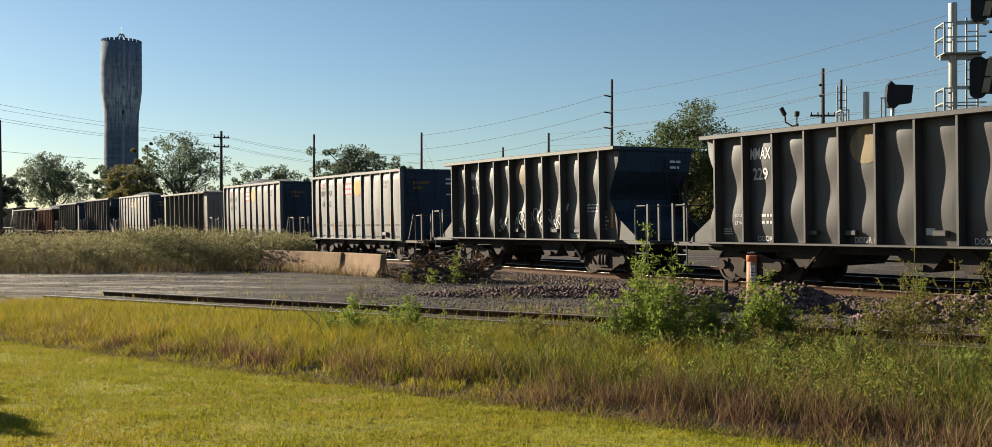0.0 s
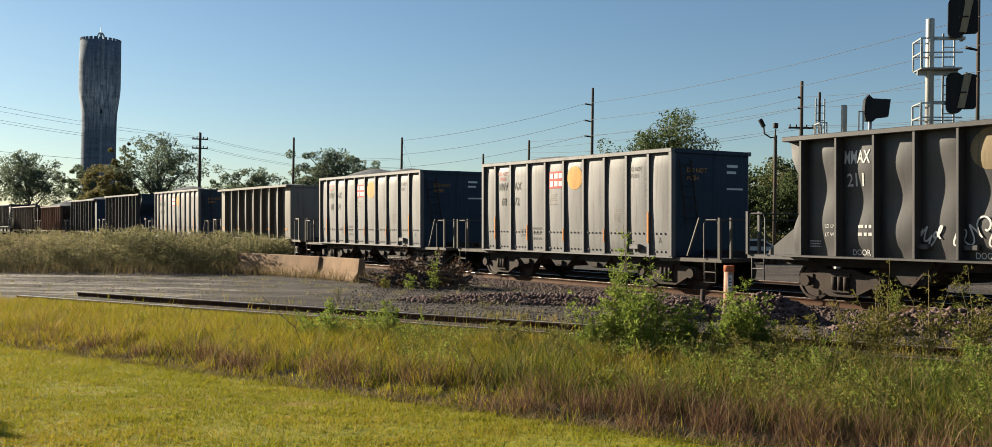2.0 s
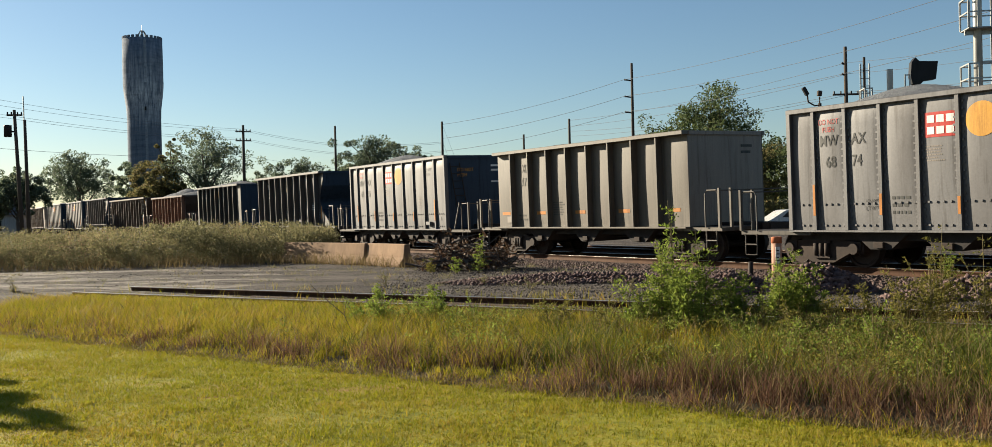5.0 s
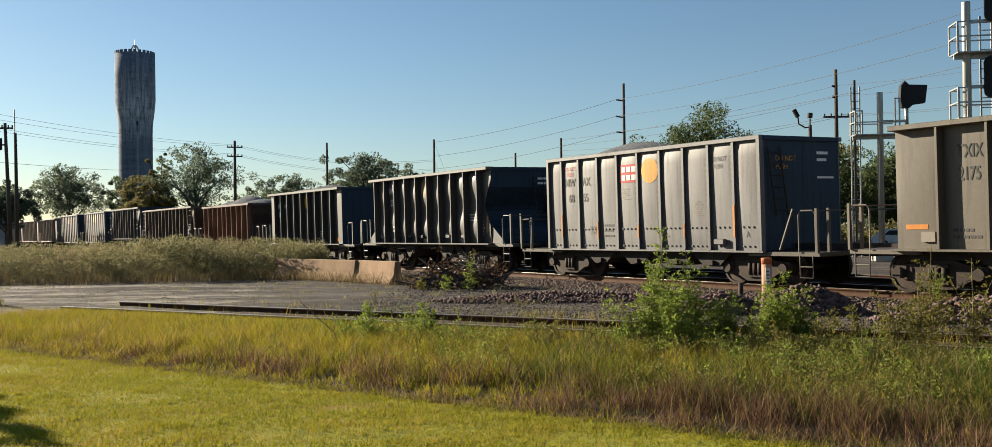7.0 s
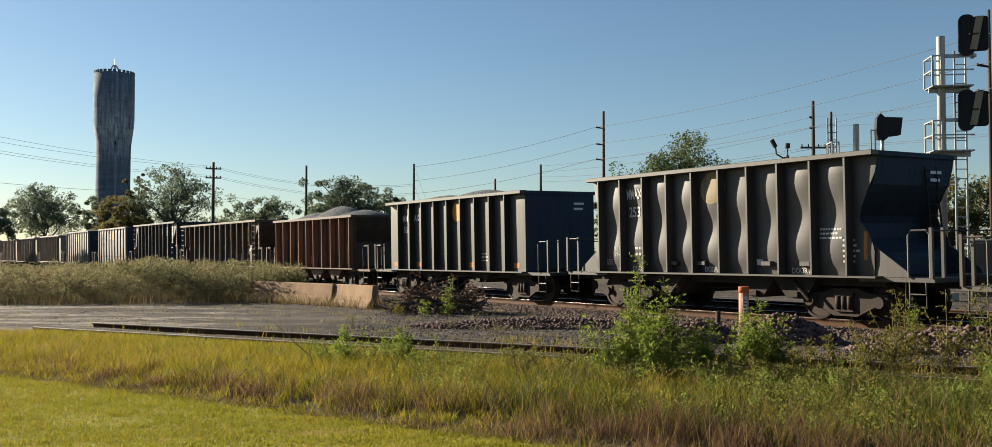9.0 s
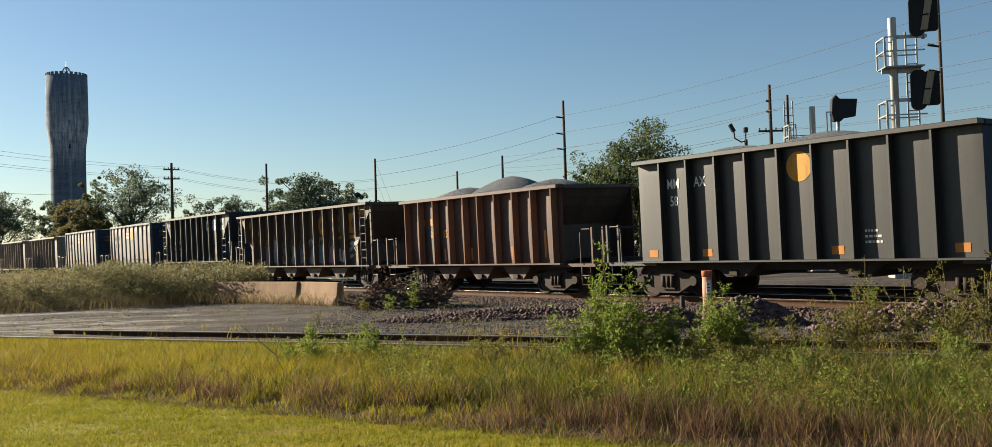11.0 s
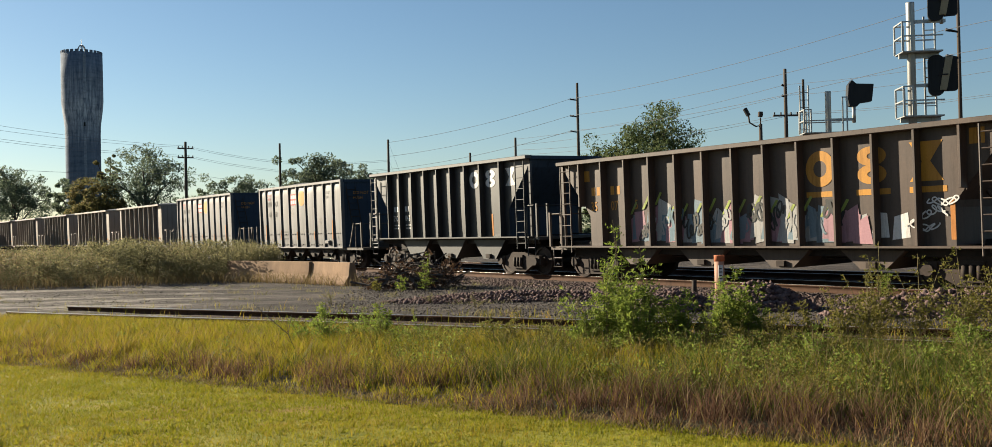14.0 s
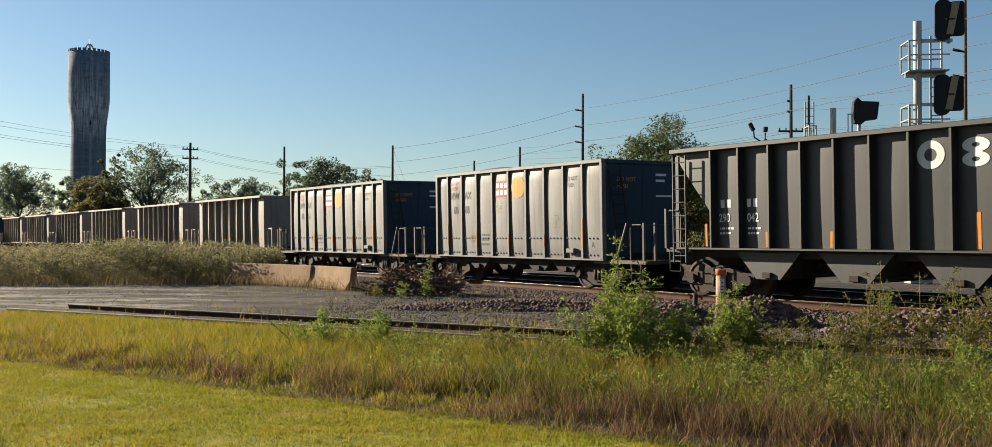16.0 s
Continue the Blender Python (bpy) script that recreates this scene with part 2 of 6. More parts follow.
# shade and blue skylight on the car ends, put into the colour
M_END_SHADED = worn("shaded_end_colour", (0.026, 0.040, 0.062), (0.034, 0.049, 0.072), 0.7, 0, 0.4, 0.9, (1, 1, 0.4), 18, spec=0.15)
M_UNDER = worn("grimy_underframe", (0.020, 0.018, 0.018), (0.042, 0.034, 0.029), 0.8, 0, 0.5, 2.5, (1, 1, 1), 20)
M_TRUCK = worn("rusty_truck", (0.030, 0.023, 0.020), (0.062, 0.045, 0.034), 0.8, 0.1, 0.5, 3.0, (1, 1, 1), 20)
M_WHEEL = worn("wheel_steel", (0.0288, 0.0216, 0.0192), (0.0576, 0.0408, 0.0312), 0.6, 0.4, 0.5, 4.0, (1, 1, 1), 20)
M_LOADBASE = ground_mat("stone_load_bed", [(0.35, (0.082, 0.089, 0.100)), (0.5, (0.130, 0.138, 0.150)), (0.65, (0.190, 0.196, 0.205))], (0.8, 6.0, 22.0), 1.0, 0.05)
M_LET_WHITE = worn("white_lettering", (0.72, 0.70, 0.67), (0.50, 0.48, 0.45), 0.6)
M_LET_BLACK = worn("black_lettering", (0.03, 0.03, 0.03), (0.10, 0.10, 0.09), 0.6)
M_LET_YELLOW = worn("yellow_lettering", (0.50, 0.24, 0.03), (0.32, 0.16, 0.04), 0.6)
M_SUNDISC = worn("orange_disc", (0.54, 0.27, 0.03), (0.45, 0.24, 0.06), 0.6)
M_SUNDISC_OLD = worn("faded_disc", (0.25, 0.19, 0.105), (0.17, 0.13, 0.085), 0.6)
M_RED = worn("red_panel", (0.413, 0.0375, 0.03), (0.3, 0.045, 0.0375), 0.6)
M_REFLECT = worn("orange_reflector", (0.488, 0.188, 0.03), (0.3, 0.135, 0.045), 0.5)
M_GRAF_PINK = worn("graffiti_pink", (0.358, 0.195, 0.221), (0.26, 0.163, 0.182), 0.6)
M_GRAF_PALE = worn("graffiti_pale", (0.36, 0.36, 0.348), (0.27, 0.252, 0.24), 0.6)
M_GRAF_BLUE = worn("graffiti_blue", (0.14, 0.21, 0.252), (0.175, 0.189, 0.21), 0.6)
M_GRAF_GREEN = worn("graffiti_green", (0.294, 0.35, 0.07), (0.224, 0.252, 0.084), 0.6)

# ---- mesh helpers ----
def part(name, bm, material, parent=None, label=""):
    me = bpy.data.meshes.new(name)
    bm.to_mesh(me)
    bm.free()
    me.materials.append(material)
    ob = new(name, me)
    ob.parent = parent
    if label:
        tagged(ob, label)
    return ob


def shared(name, me, parent, label=""):
    ob = new(name, me)
    ob.parent = parent
    if label:
        tagged(ob, label)
    return ob


def solid(name, V, F, material, parent=None, label="", smooth=False):
    """A mesh object from arrays; F has equal-sided faces."""
    V, F = np.asarray(V, dtype=np.float32), np.asarray(F, dtype=np.int32)
    me = bpy.data.meshes.new(name)
    me.vertices.add(len(V))
    me.vertices.foreach_set("co", V.ravel())
    n = F.shape[1]
    me.loops.add(F.size)
    me.loops.foreach_set("vertex_index", F.ravel())
    me.polygons.add(len(F))
    me.polygons.foreach_set("loop_start", np.arange(0, F.size, n, dtype=np.int32))
    if smooth:
        me.polygons.foreach_set("use_smooth", np.ones(len(F), dtype=bool))
    me.update(calc_edges=True)
    me.materials.append(material)
    ob = new(name, me)
    ob.parent = parent
    if label:
        tagged(ob, label)
    return ob


def box(bm, x0, x1, y0, y1, z0, z1, bevel=0.0):
    vs = [bm.verts.new(p) for p in ((x0, y0, z0), (x1, y0, z0), (x1, y1, z0), (x0, y1, z0), (x0, y0, z1), (x1, y0, z1), (x1, y1, z1), (x0, y1, z1))]
    fs = [bm.faces.new([vs[i] for i in q]) for q in ((3, 2, 1, 0), (4, 5, 6, 7), (0, 1, 5, 4), (1, 2, 6, 5), (2, 3, 7, 6), (3, 0, 4, 7))]
    if bevel:
        es = list({e for f in fs for e in f.edges})
        bmesh.ops.bevel(bm, geom=es, offset=bevel, segments=1, affect="EDGES")
    return bm


def boxed(*a, **k):
    return box(bmesh.new(), *a, **k)


def tube(bm, pts, r, seg=6, r_end=None, cap=True):
    """A round bar along points, tapering to r_end."""
    pts = [Vector(p) for p in pts]
    rings = []
    for i, p in enumerate(pts):
        w = (pts[min(i + 1, len(pts) - 1)] - pts[max(i - 1, 0)]).normalized()
        a = w.orthogonal().normalized() if abs(w.z) > 0.9 else w.cross(Vector((0, 0, 1))).normalized()
        b = w.cross(a)
        rr = r if r_end is None else r + (r_end - r) * i / (len(pts) - 1)
        rings.append([bm.verts.new(p + a * rr * math.cos(2 * math.pi * j / seg) + b * rr * math.sin(2 * math.pi * j / seg)) for j in range(seg)])
    for q, s in zip(rings, rings[1:]):
        for j in range(seg):
            f = bm.faces.new((q[j], q[(j + 1) % seg], s[(j + 1) % seg], s[j]))
            f.smooth = seg > 6
    if cap:
        bm.faces.new(rings[0][::-1])
        bm.faces.new(rings[-1])
    return bm


def prism(bm, outline, axis, a, b):
    """An outline of (u, v) swept from a to b along axis x (outline in y, z) or y (outline in x, z) or z (outline in x, y)."""
    def at(u, v, w):
        return {"x": (w, u, v), "y": (u, w, v), "z": (u, v, w)}[axis]
    p = [bm.verts.new(at(u, v, a)) for u, v in outline]
    q = [bm.verts.new(at(u, v, b)) for u, v in outline]
    n = len(p)
    f0, f1 = bm.faces.new(p[::-1]), bm.faces.new(q)
    for i in range(n):
        bm.faces.new((p[i], p[(i + 1) % n], q[(i + 1) % n], q[i]))
    bmesh.ops.recalc_face_normals(bm, faces=bm.faces[:])
    return bm


def empty(name, m=None):
    ob = new(name)
    ob.empty_display_size = 0.3
    if m is not None:
        ob.matrix_basis = m
    return ob


# ---- plan: the main line and the side track ----
YAW, SIDE = 33.18, 19.25             # the main line's heading, to the left, and its distance from the eye
ALONG = Vector((-math.sin(radians(YAW)), math.cos(radians(YAW)), 0))
AWAY = Vector((math.cos(radians(YAW)), math.sin(radians(YAW)), 0))
BEND = -0.0002
RAIL_Z = 0.22


def on_line(s, off=0.0, z=0.0):
    """A place on the main line, s metres along it, off metres beyond its middle."""
    return ALONG * s + AWAY * (SIDE + 0.5 * BEND * s * s + off) + Vector((0, 0, z))


def line_pose(s):
    e = -(ALONG + AWAY * (BEND * s))
    return Matrix.Translation(on_line(s, 0, RAIL_Z)) @ pose(0, 0, 0, 1.1, 0, math.degrees(math.atan2(e.y, e.x)))


YAW2 = 60.0                          # the side track in front
ALONG2 = Vector((-math.sin(radians(YAW2)), math.cos(radians(YAW2)), 0))
AWAY2 = Vector((math.cos(radians(YAW2)), math.sin(radians(YAW2)), 0))


def on_side(s, off, z=0.0):
    return ALONG2 * s + AWAY2 * off + Vector((0, 0, z))

# ---- ground ----
def sheet(name, pts, z, material, label, category="ground"):
    bm = bmesh.new()
    bm.faces.new([bm.verts.new((x, y, z)) for x, y in pts])
    ob = part(name, bm, material)
    return tagged(ob, label, category, kind="structure")


sheet("ground", [(-2500, -2500), (2500, -2500), (2500, 2500), (-2500, 2500)], -0.02, M_GROUND, "dry earth and scrub reaching the horizon")
YAWL = 55.0
ALONGL = Vector((-math.sin(radians(YAWL)), math.cos(radians(YAWL)), 0))
AWAYL = Vector((math.cos(radians(YAWL)), math.sin(radians(YAWL)), 0))
LAWN = 7.15


def lawn_pt(s, off):
    p = ALONGL * s + AWAYL * off
    return p.x, p.y


sheet("lawn", [lawn_pt(s, LAWN + 0.06 * math.sin(s * 1.7) + 0.05 * math.sin(s * 4.1)) for s in np.linspace(-14, 40, 80)] + [(-60, 10), (-60, -25), (25, -25)],
      0.0, M_LAWN, "mown yellow-green lawn in low evening sun", "lawn")
sheet("gravel_yard", [(-30, 24), (-9, 19.4), (9.0, 8.8), (18, 4.5), (40, 4), (40, 60), (-30, 60)], -0.012, M_GRAVEL, "grey gravel yard between two tracks", "gravel")
ROAD = [(-60, 24), (-13.5, 24.5), (-9.2, 19.8), (-6.5, 19.5), (-4.5, 21.5), (-3.5, 25), (-5, 29), (-9, 32), (-13, 32.4), (-60, 31)]


def inside(x, y, poly):
    hit = False
    for (x0, y0), (x1, y1) in zip(poly, poly[1:] + poly[:1]):
        if (y0 > y) != (y1 > y) and x < (x1 - x0) * (y - y0) / (y1 - y0) + x0:
            hit = not hit
    return hit


def uneven_sheet(name, poly, x0, x1, y0, y1, cell, lift, amp, material, label, category):
    """A worn surface with low swells and ruts, on a fine grid."""
    nx, ny = int((x1 - x0) / cell), int((y1 - y0) / cell)
    V = []
    for i in range(nx + 1):
        for j in range(ny + 1):
            x, y = x0 + i * cell, y0 + j * cell
            V.append((x, y, lift - 0.020 * max(0, x + 8.5) - 0.05 * max(0, y - 31.3) + amp * (noise.noise((x * 0.22, y * 1.1, 1.0)) + 0.5 * noise.noise((x * 0.9, y * 2.6, 5.0)) + 0.25 * noise.noise((x * 4.0, y * 4.0, 9.0)))))
    F = [(i * (ny + 1) + j, (i + 1) * (ny + 1) + j, (i + 1) * (ny + 1) + j + 1, i * (ny + 1) + j + 1) for i in range(nx) for j in range(ny)
         if inside(x0 + (i + 0.5) * cell, y0 + (j + 0.5) * cell, poly)]
    return tagged(solid(name, V, F, material, smooth=True), label, category, kind="structure")


uneven_sheet("road", ROAD, -34, -3, 19, 33, 0.16, 0.022, 0.035, M_ASPHALT, "patched grey asphalt drive across the yard, low-sun streaks in its colour", "road")
sheet("pavement", [(-3.9, 6.55), (-3.6, 6.66), (-3.0, 6.70), (-2.5, 6.62), (-2.1, 6.45), (-2.6, 5.0), (-4.5, 5.0)], 0.012, M_CONCRETE_PAVE, "edge of a pale concrete path in the lawn", "path")


# ---- tracks ----
def bed(name, place, s0, s1, half, z, label):
    rows, n = [], int((s1 - s0) / 2) + 1
    V, F = [], []
    prof = [(-half - 1.1, -0.03), (-half, z), (half, z), (half + 1.1, -0.03)]
    for s in np.linspace(s0, s1, n):
        for off, h in prof:
            V.append(place(s, off, h))
    for i in range(n - 1):
        for j in range(3):
            a = i * 4 + j
            F.append((a, a + 1, a + 5, a + 4))
    ob = solid(name, V, F, M_BALLAST)
    return tagged(ob, label, "ballast", kind="structure")


def track(place, s0, s1, gauge, middle, top, step, label):
    t = empty("railway_track")
    tagged(t, label, "track", kind="structure")
    n = int((s1 - s0) / 3) + 1
    ss = np.linspace(s0, s1, n)
    for side in (-gauge / 2, gauge / 2):
        for name, mat, prof in (("rail", M_RAIL_SIDE, [(-0.07, -0.17), (-0.07, -0.155), (-0.01, -0.14), (-0.01, -0.045), (-0.035, -0.035), (-0.035, -0.004), (0.035, -0.004), (0.035, -0.035), (0.01, -0.045), (0.01, -0.14), (0.07, -0.155), (0.07, -0.17)]),
                                ("rail_head", M_RAIL_TOP, [(-0.034, -0.004), (-0.028, 0.0), (0.028, 0.0), (0.034, -0.004)])):
            k = len(prof)
            V = [place(s, middle + side + u, top + v) for s in ss for u, v in prof]
            F = [(i * k + j, i * k + (j + 1) % k, (i + 1) * k + (j + 1) % k, (i + 1) * k + j) for i in range(n - 1) for j in range(k)]
            solid(name, V, F, mat, t)
    me = None
    for i in range(int((s1 - s0) / step)):
        s = s0 + (i + 0.5) * step
        a, b = Vector(place(s, middle, 0)), Vector(place(s + 0.1, middle, 0))
        if me is None:
            tie = part("tie", boxed(-0.11, 0.11, -1.28, 1.28, -0.17, 0, bevel=0.012), M_TIE, t)
            me = tie.data
        else:
            tie = shared("tie", me, t)
        w = b - a
        tie.matrix_basis = Matrix.Translation((a.x, a.y, top - 0.155)) @ pose(0, 0, 0, 0, random.uniform(-1, 1), math.degrees(math.atan2(w.y, w.x)) + random.uniform(-1, 1))
    return t


bed("ballast_main", on_line, -20, 320, 1.7, 0.04, "stone ballast under the main line")
track(on_line, -18, 100, 1.505, 0.0, RAIL_Z, 0.56, "main line track of rusty rails on timber ties")
bed("ballast_second", lambda s, o, z: on_line(s, o + 4.6, z), -20, 320, 1.6, 0.03, "stone ballast under the second line")
track(lambda s, o, z: on_line(s, o + 4.6, z), -18, 60, 1.505, 0.0, RAIL_Z - 0.01, 0.56, "second line track beyond the train")
MID2 = 14.05
bed("ballast_side", lambda s, o, z: on_side(s, o + MID2, z), -22, 15, 1.1, 0.0, "overgrown ballast under the side track")
track(on_side, -20, 18.9, 1.505, MID2, 0.11, 0.6, "overgrown rusty side track in the weeds")


def stones(name, centres, sizes, material, label, category):
    """Joined loose stones: lumpy octahedra."""
    base = np.array([(1, 0, 0), (-1, 0, 0), (0, 1, 0), (0, -1, 0), (0, 0, 1), (0, 0, -1)], float)
    faces = np.array([(0, 2, 4), (2, 1, 4), (1, 3, 4), (3, 0, 4), (2, 0, 5), (1, 2, 5), (3, 1, 5), (0, 3, 5)])
    rng = np.random.default_rng(len(centres))
    n = len(centres)
    q = rng.normal(size=(n, 3, 3))
    u = np.linalg.qr(q)[0]
    sc = sizes[:, None, None] * rng.uniform(0.6, 1.3, (n, 6, 1))
    V = np.einsum("vk,nkj->nvj", base, u) * sc * np.array((1, 1, 0.75)) + centres[:, None, :]
    F = faces[None] + 6 * np.arange(n)[:, None, None]
    ob = solid(name, V.reshape(-1, 3), F.reshape(-1, 3), material)
    return tagged(ob, label, category, kind="stuff")


rng = np.random.default_rng(5)
n = 24000
s = rng.uniform(4, 62, n)
o = rng.uniform(-3.0, -0.9, n)
h = np.interp(o, (-2.8, -1.7, 0), (-0.02, 0.045, 0.045))
c = np.array([on_line(a, b, z) for a, b, z in zip(s, o, h)])
stones("ballast_stones", c, rng.uniform(0.025, 0.06, n), M_STONE, "loose reddish-grey ballast stones along the rails", "stones")
n = 42000
c = np.stack([rng.uniform(-16, 14, n), rng.uniform(12, 32, n), np.full(n, -0.005)], 1)
keep = ((c @ np.array(AWAY2)) > 15.2) & ((c @ np.array(AWAY)) < 16.6) & (rng.uniform(0, 1, n) < np.clip(1.2 + 0.16 * c[:, 0], 0.18, 1))
c = c[keep]
c[:, 2] = np.where(c[:, 0] < -3.2, 0.018 - 0.02 * np.maximum(0, c[:, 0] + 8.5), -0.005)
stones("yard_stones", c, rng.uniform(0.010, 0.032, len(c)), M_PEBBLE, "loose grey gravel on the yard", "gravel")


def stone_pile(x, y, rx, ry, hgt, count, size, label, material=M_PILE):
    r = np.random.default_rng(int(abs(x) * 10) + count)
    a, d = r.uniform(0, 2 * math.pi, count), np.sqrt(r.uniform(0, 1, count))
    z = hgt * np.clip(1 - d ** 1.6, 0, 1) * r.uniform(0.75, 1.05, count)
    c = np.stack([x + rx * d * np.cos(a), y + ry * d * np.sin(a), z], 1)
    return stones("stone_pile", c, r.uniform(0.5, 1.2, count) * size, material, label, "stone pile")


stone_pile(5.6, 18.6, 1.15, 0.8, 0.50, 900, 0.075, "heap of purple-brown ballast rocks beside the track")
stone_pile(4.1, 18.9, 0.9, 0.7, 0.38, 700, 0.06, "low heap of grey ballast rocks beside the track")
stone_pile(8.6, 16.8, 2.4, 0.9, 0.40, 1400, 0.07, "long heap of reddish ballast rocks beside the track")
stone_pile(1.2, 22.6, 3.2, 0.9, 0.20, 1600, 0.055, "spread heap of dark brown ballast rocks")


# ---- jersey barriers ----
def jersey_barrier():
    b = empty("concrete_barrier")
    bm = bmesh.new()
    prism(bm, [(-0.30, 0), (-0.30, 0.08), (-0.14, 0.30), (-0.09, 0.72), (0.09, 0.72), (0.14, 0.30), (0.30, 0.08), (0.30, 0)], "x", -1.3, 1.3)
    bmesh.ops.bevel(bm, geom=bm.edges[:], offset=0.015, segments=1, affect="EDGES")
    part("block", bm, M_BARRIER, b)
    return tagged(b, "sunlit weathered tan concrete barrier at the yard edge", "barrier", "barriers by the track")


first = jersey_barrier()
BARRIER_AT = [(-4.25, 31.45), (-5.98, 33.45), (-7.75, 35.25)]
first.matrix_basis = pose(*BARRIER_AT[0], -0.01, 0, 0, 125)
for (x, y), a in zip(BARRIER_AT[1:], (133, 136)):
    copy_thing(first, pose(x, y, -0.01, 0, 0, a))

# ---- marker posts ----
post = empty("marker_post", pose(5.75, 21.9, 0))
bm = bmesh.new()
tube(bm, [(0, 0, -0.1), (0, 0, 0.86)], 0.11, 12)
part("pipe", bm, M_WHITE_POST, post)
bm = bmesh.new()
tube(bm, [(0, 0, 0.80), (0, 0, 0.93), (0, 0, 0.94)], 0.118, 12)
part("cap", bm, M_ORANGE, post, "orange cap")
bm = bmesh.new()
box(bm, -0.05, 0.05, -0.117, -0.105, 0.35, 0.72)
part("sticker", bm, M_LET_WHITE, post, "pale warning sticker with small bars")
for k in range(4):
    part("print_bar", boxed(-0.035, 0.035 - 0.012 * (k % 2), -0.121, -0.117, 0.40 + 0.075 * k, 0.425 + 0.075 * k), M_LET_BLACK, post)
tagged(post, "faded salmon-pink marker post with an orange cap", "post")
stub = empty("steel_stub", pose(5.05, 21.4, 0))
bm = bmesh.new()
tube(bm, [(0, 0, -0.1), (0, 0, 0.42)], 0.055, 10)
part("pipe", bm, M_TRUCK, stub)
tagged(stub, "short rusty steel pipe stub beside the post", "post")

# ---- the train ----
PITCH_Z = 0.0


def lerp_profile(z, pts):
    return float(np.interp(z, [p[0] for p in pts], [p[1] for p in pts]))


class Car:
    """One hopper car: its sizes, and the shape of its side sheets."""
    def __init__(self, length, z0, z1, bays, rib, amp, style, paint, end_paint, seed, W=1.47, waves=2.2, edges=None, rib_w=0.028):
        self.L, self.z0, self.z1, self.bays, self.rib, self.amp, self.style = length, z0, z1, bays, rib, amp, style
        self.paint, self.end_paint, self.seed, self.W, self.waves = paint, end_paint, seed, W, waves
        self.edges = [e - length / 2 for e in edges] if edges else [-length / 2 + length * i / bays for i in range(bays + 1)]
        self.bays, self.rib_w = len(self.edges) - 1, rib_w
        self.rib_paint = M_RUST_LIT_RIB if paint is M_RUST else paint
        r = random.Random(seed)
        self.jit = [(r.uniform(0.7, 1.2), r.uniform(-0.5, 0.5), r.uniform(0.85, 1.15)) for _ in range(self.bays + 4)]

    def inset(self, z):
        """How far the end stands back at height z."""
        t = (z - self.z0) / (self.z1 - self.z0)
        if self.style == "slope":
            return lerp_profile(t, [(0, 0.12), (0.22, 0.10), (0.34, 0.22), (0.46, 0.46), (0.55, 0.42), (0.84, 0.06), (1, 0.0)])
        if self.style == "open":
            return lerp_profile(t, [(0, 1.15), (0.36, 1.15), (0.88, 0.12), (1, 0.0)])
        return 0.0

    def end_inset(self, z):
        t = (z - self.z0) / (self.z1 - self.z0)
        if self.style == "lean":
            return lerp_profile(t, [(0, 0.75), (0.5, 0.7), (0.75, 0.3), (1, 0.0)])
        if self.style == "slope":
            return lerp_profile(t, [(0, 0.12), (0.16, 0.12), (0.30, 0.75), (0.46, 0.85), (0.74, 0.12), (1, 0.0)])
        return self.inset(z)

    def bulge(self, x, z):
        if self.amp == 0:
            return 0.0
        i = 0
        while i < self.bays - 1 and x >= self.edges[i + 1]:
            i += 1
        a, ph, fq = self.jit[i]
        w = self.edges[i + 1] - self.edges[i]
        u = (x - self.edges[i]) / w
        a *= min(1.0, w / 0.85)
        t = (z - self.z0) / (self.z1 - self.z0)
        edge = min(1, max(0, t) / 0.10, max(0, 1 - t) / 0.10)
        wave = 0.5 + 0.5 * math.sin(2 * math.pi * self.waves * 0.5 * fq * t + ph - 0.9)
        return self.amp * a * (math.sin(math.pi * min(max(u, 0), 1)) ** 0.5) * edge * (0.12 + 0.88 * wave)

    def face_y(self, x, z):
        return -(self.W + self.bulge(x, z))


def islands(bm, name, material, body, label=""):
    """Each loose piece of bm becomes a part of its own."""
    bm.verts.ensure_lookup_table()
    seen = set()
    for v in bm.verts:
        if v in seen:
            continue
        group, todo = [], [v]
        seen.add(v)
        while todo:
            q = todo.pop()
            group.append(q)
            for e in q.link_edges:
                o = e.other_vert(q)
                if o not in seen:
                    seen.add(o)
                    todo.append(o)
        at = {q: i for i, q in enumerate(group)}
        faces = [[at[q] for q in f.verts] for f in {f for q in group for f in q.link_faces}]
        if faces:
            solid(name, [tuple(q.co) for q in group], sorted(faces), material, body, label)
    bm.free()


def text_mesh(car, body, words, x, z, size, material, label="", bold=0.0, squeeze=0.8):
    cu = bpy.data.curves.new("letters", "FONT")
    cu.body, cu.size, cu.resolution_u, cu.offset = words, size * 1.38, 3, bold
    ob = new("letters", cu)
    me = bpy.data.meshes.new_from_object(ob)
    bpy.data.objects.remove(ob)
    bpy.data.curves.remove(cu)
    bm = bmesh.new()
    bm.from_mesh(me)
    bpy.data.meshes.remove(me)
    bmesh.ops.triangulate(bm, faces=bm.faces[:])
    for v in bm.verts:
        px, pz = x + v.co.x * squeeze, z + v.co.y
        v.co = (px, car.face_y(px, pz) - 0.008, pz)
    islands(bm, "letter", material, body, label or "stencilled letter of " + words)


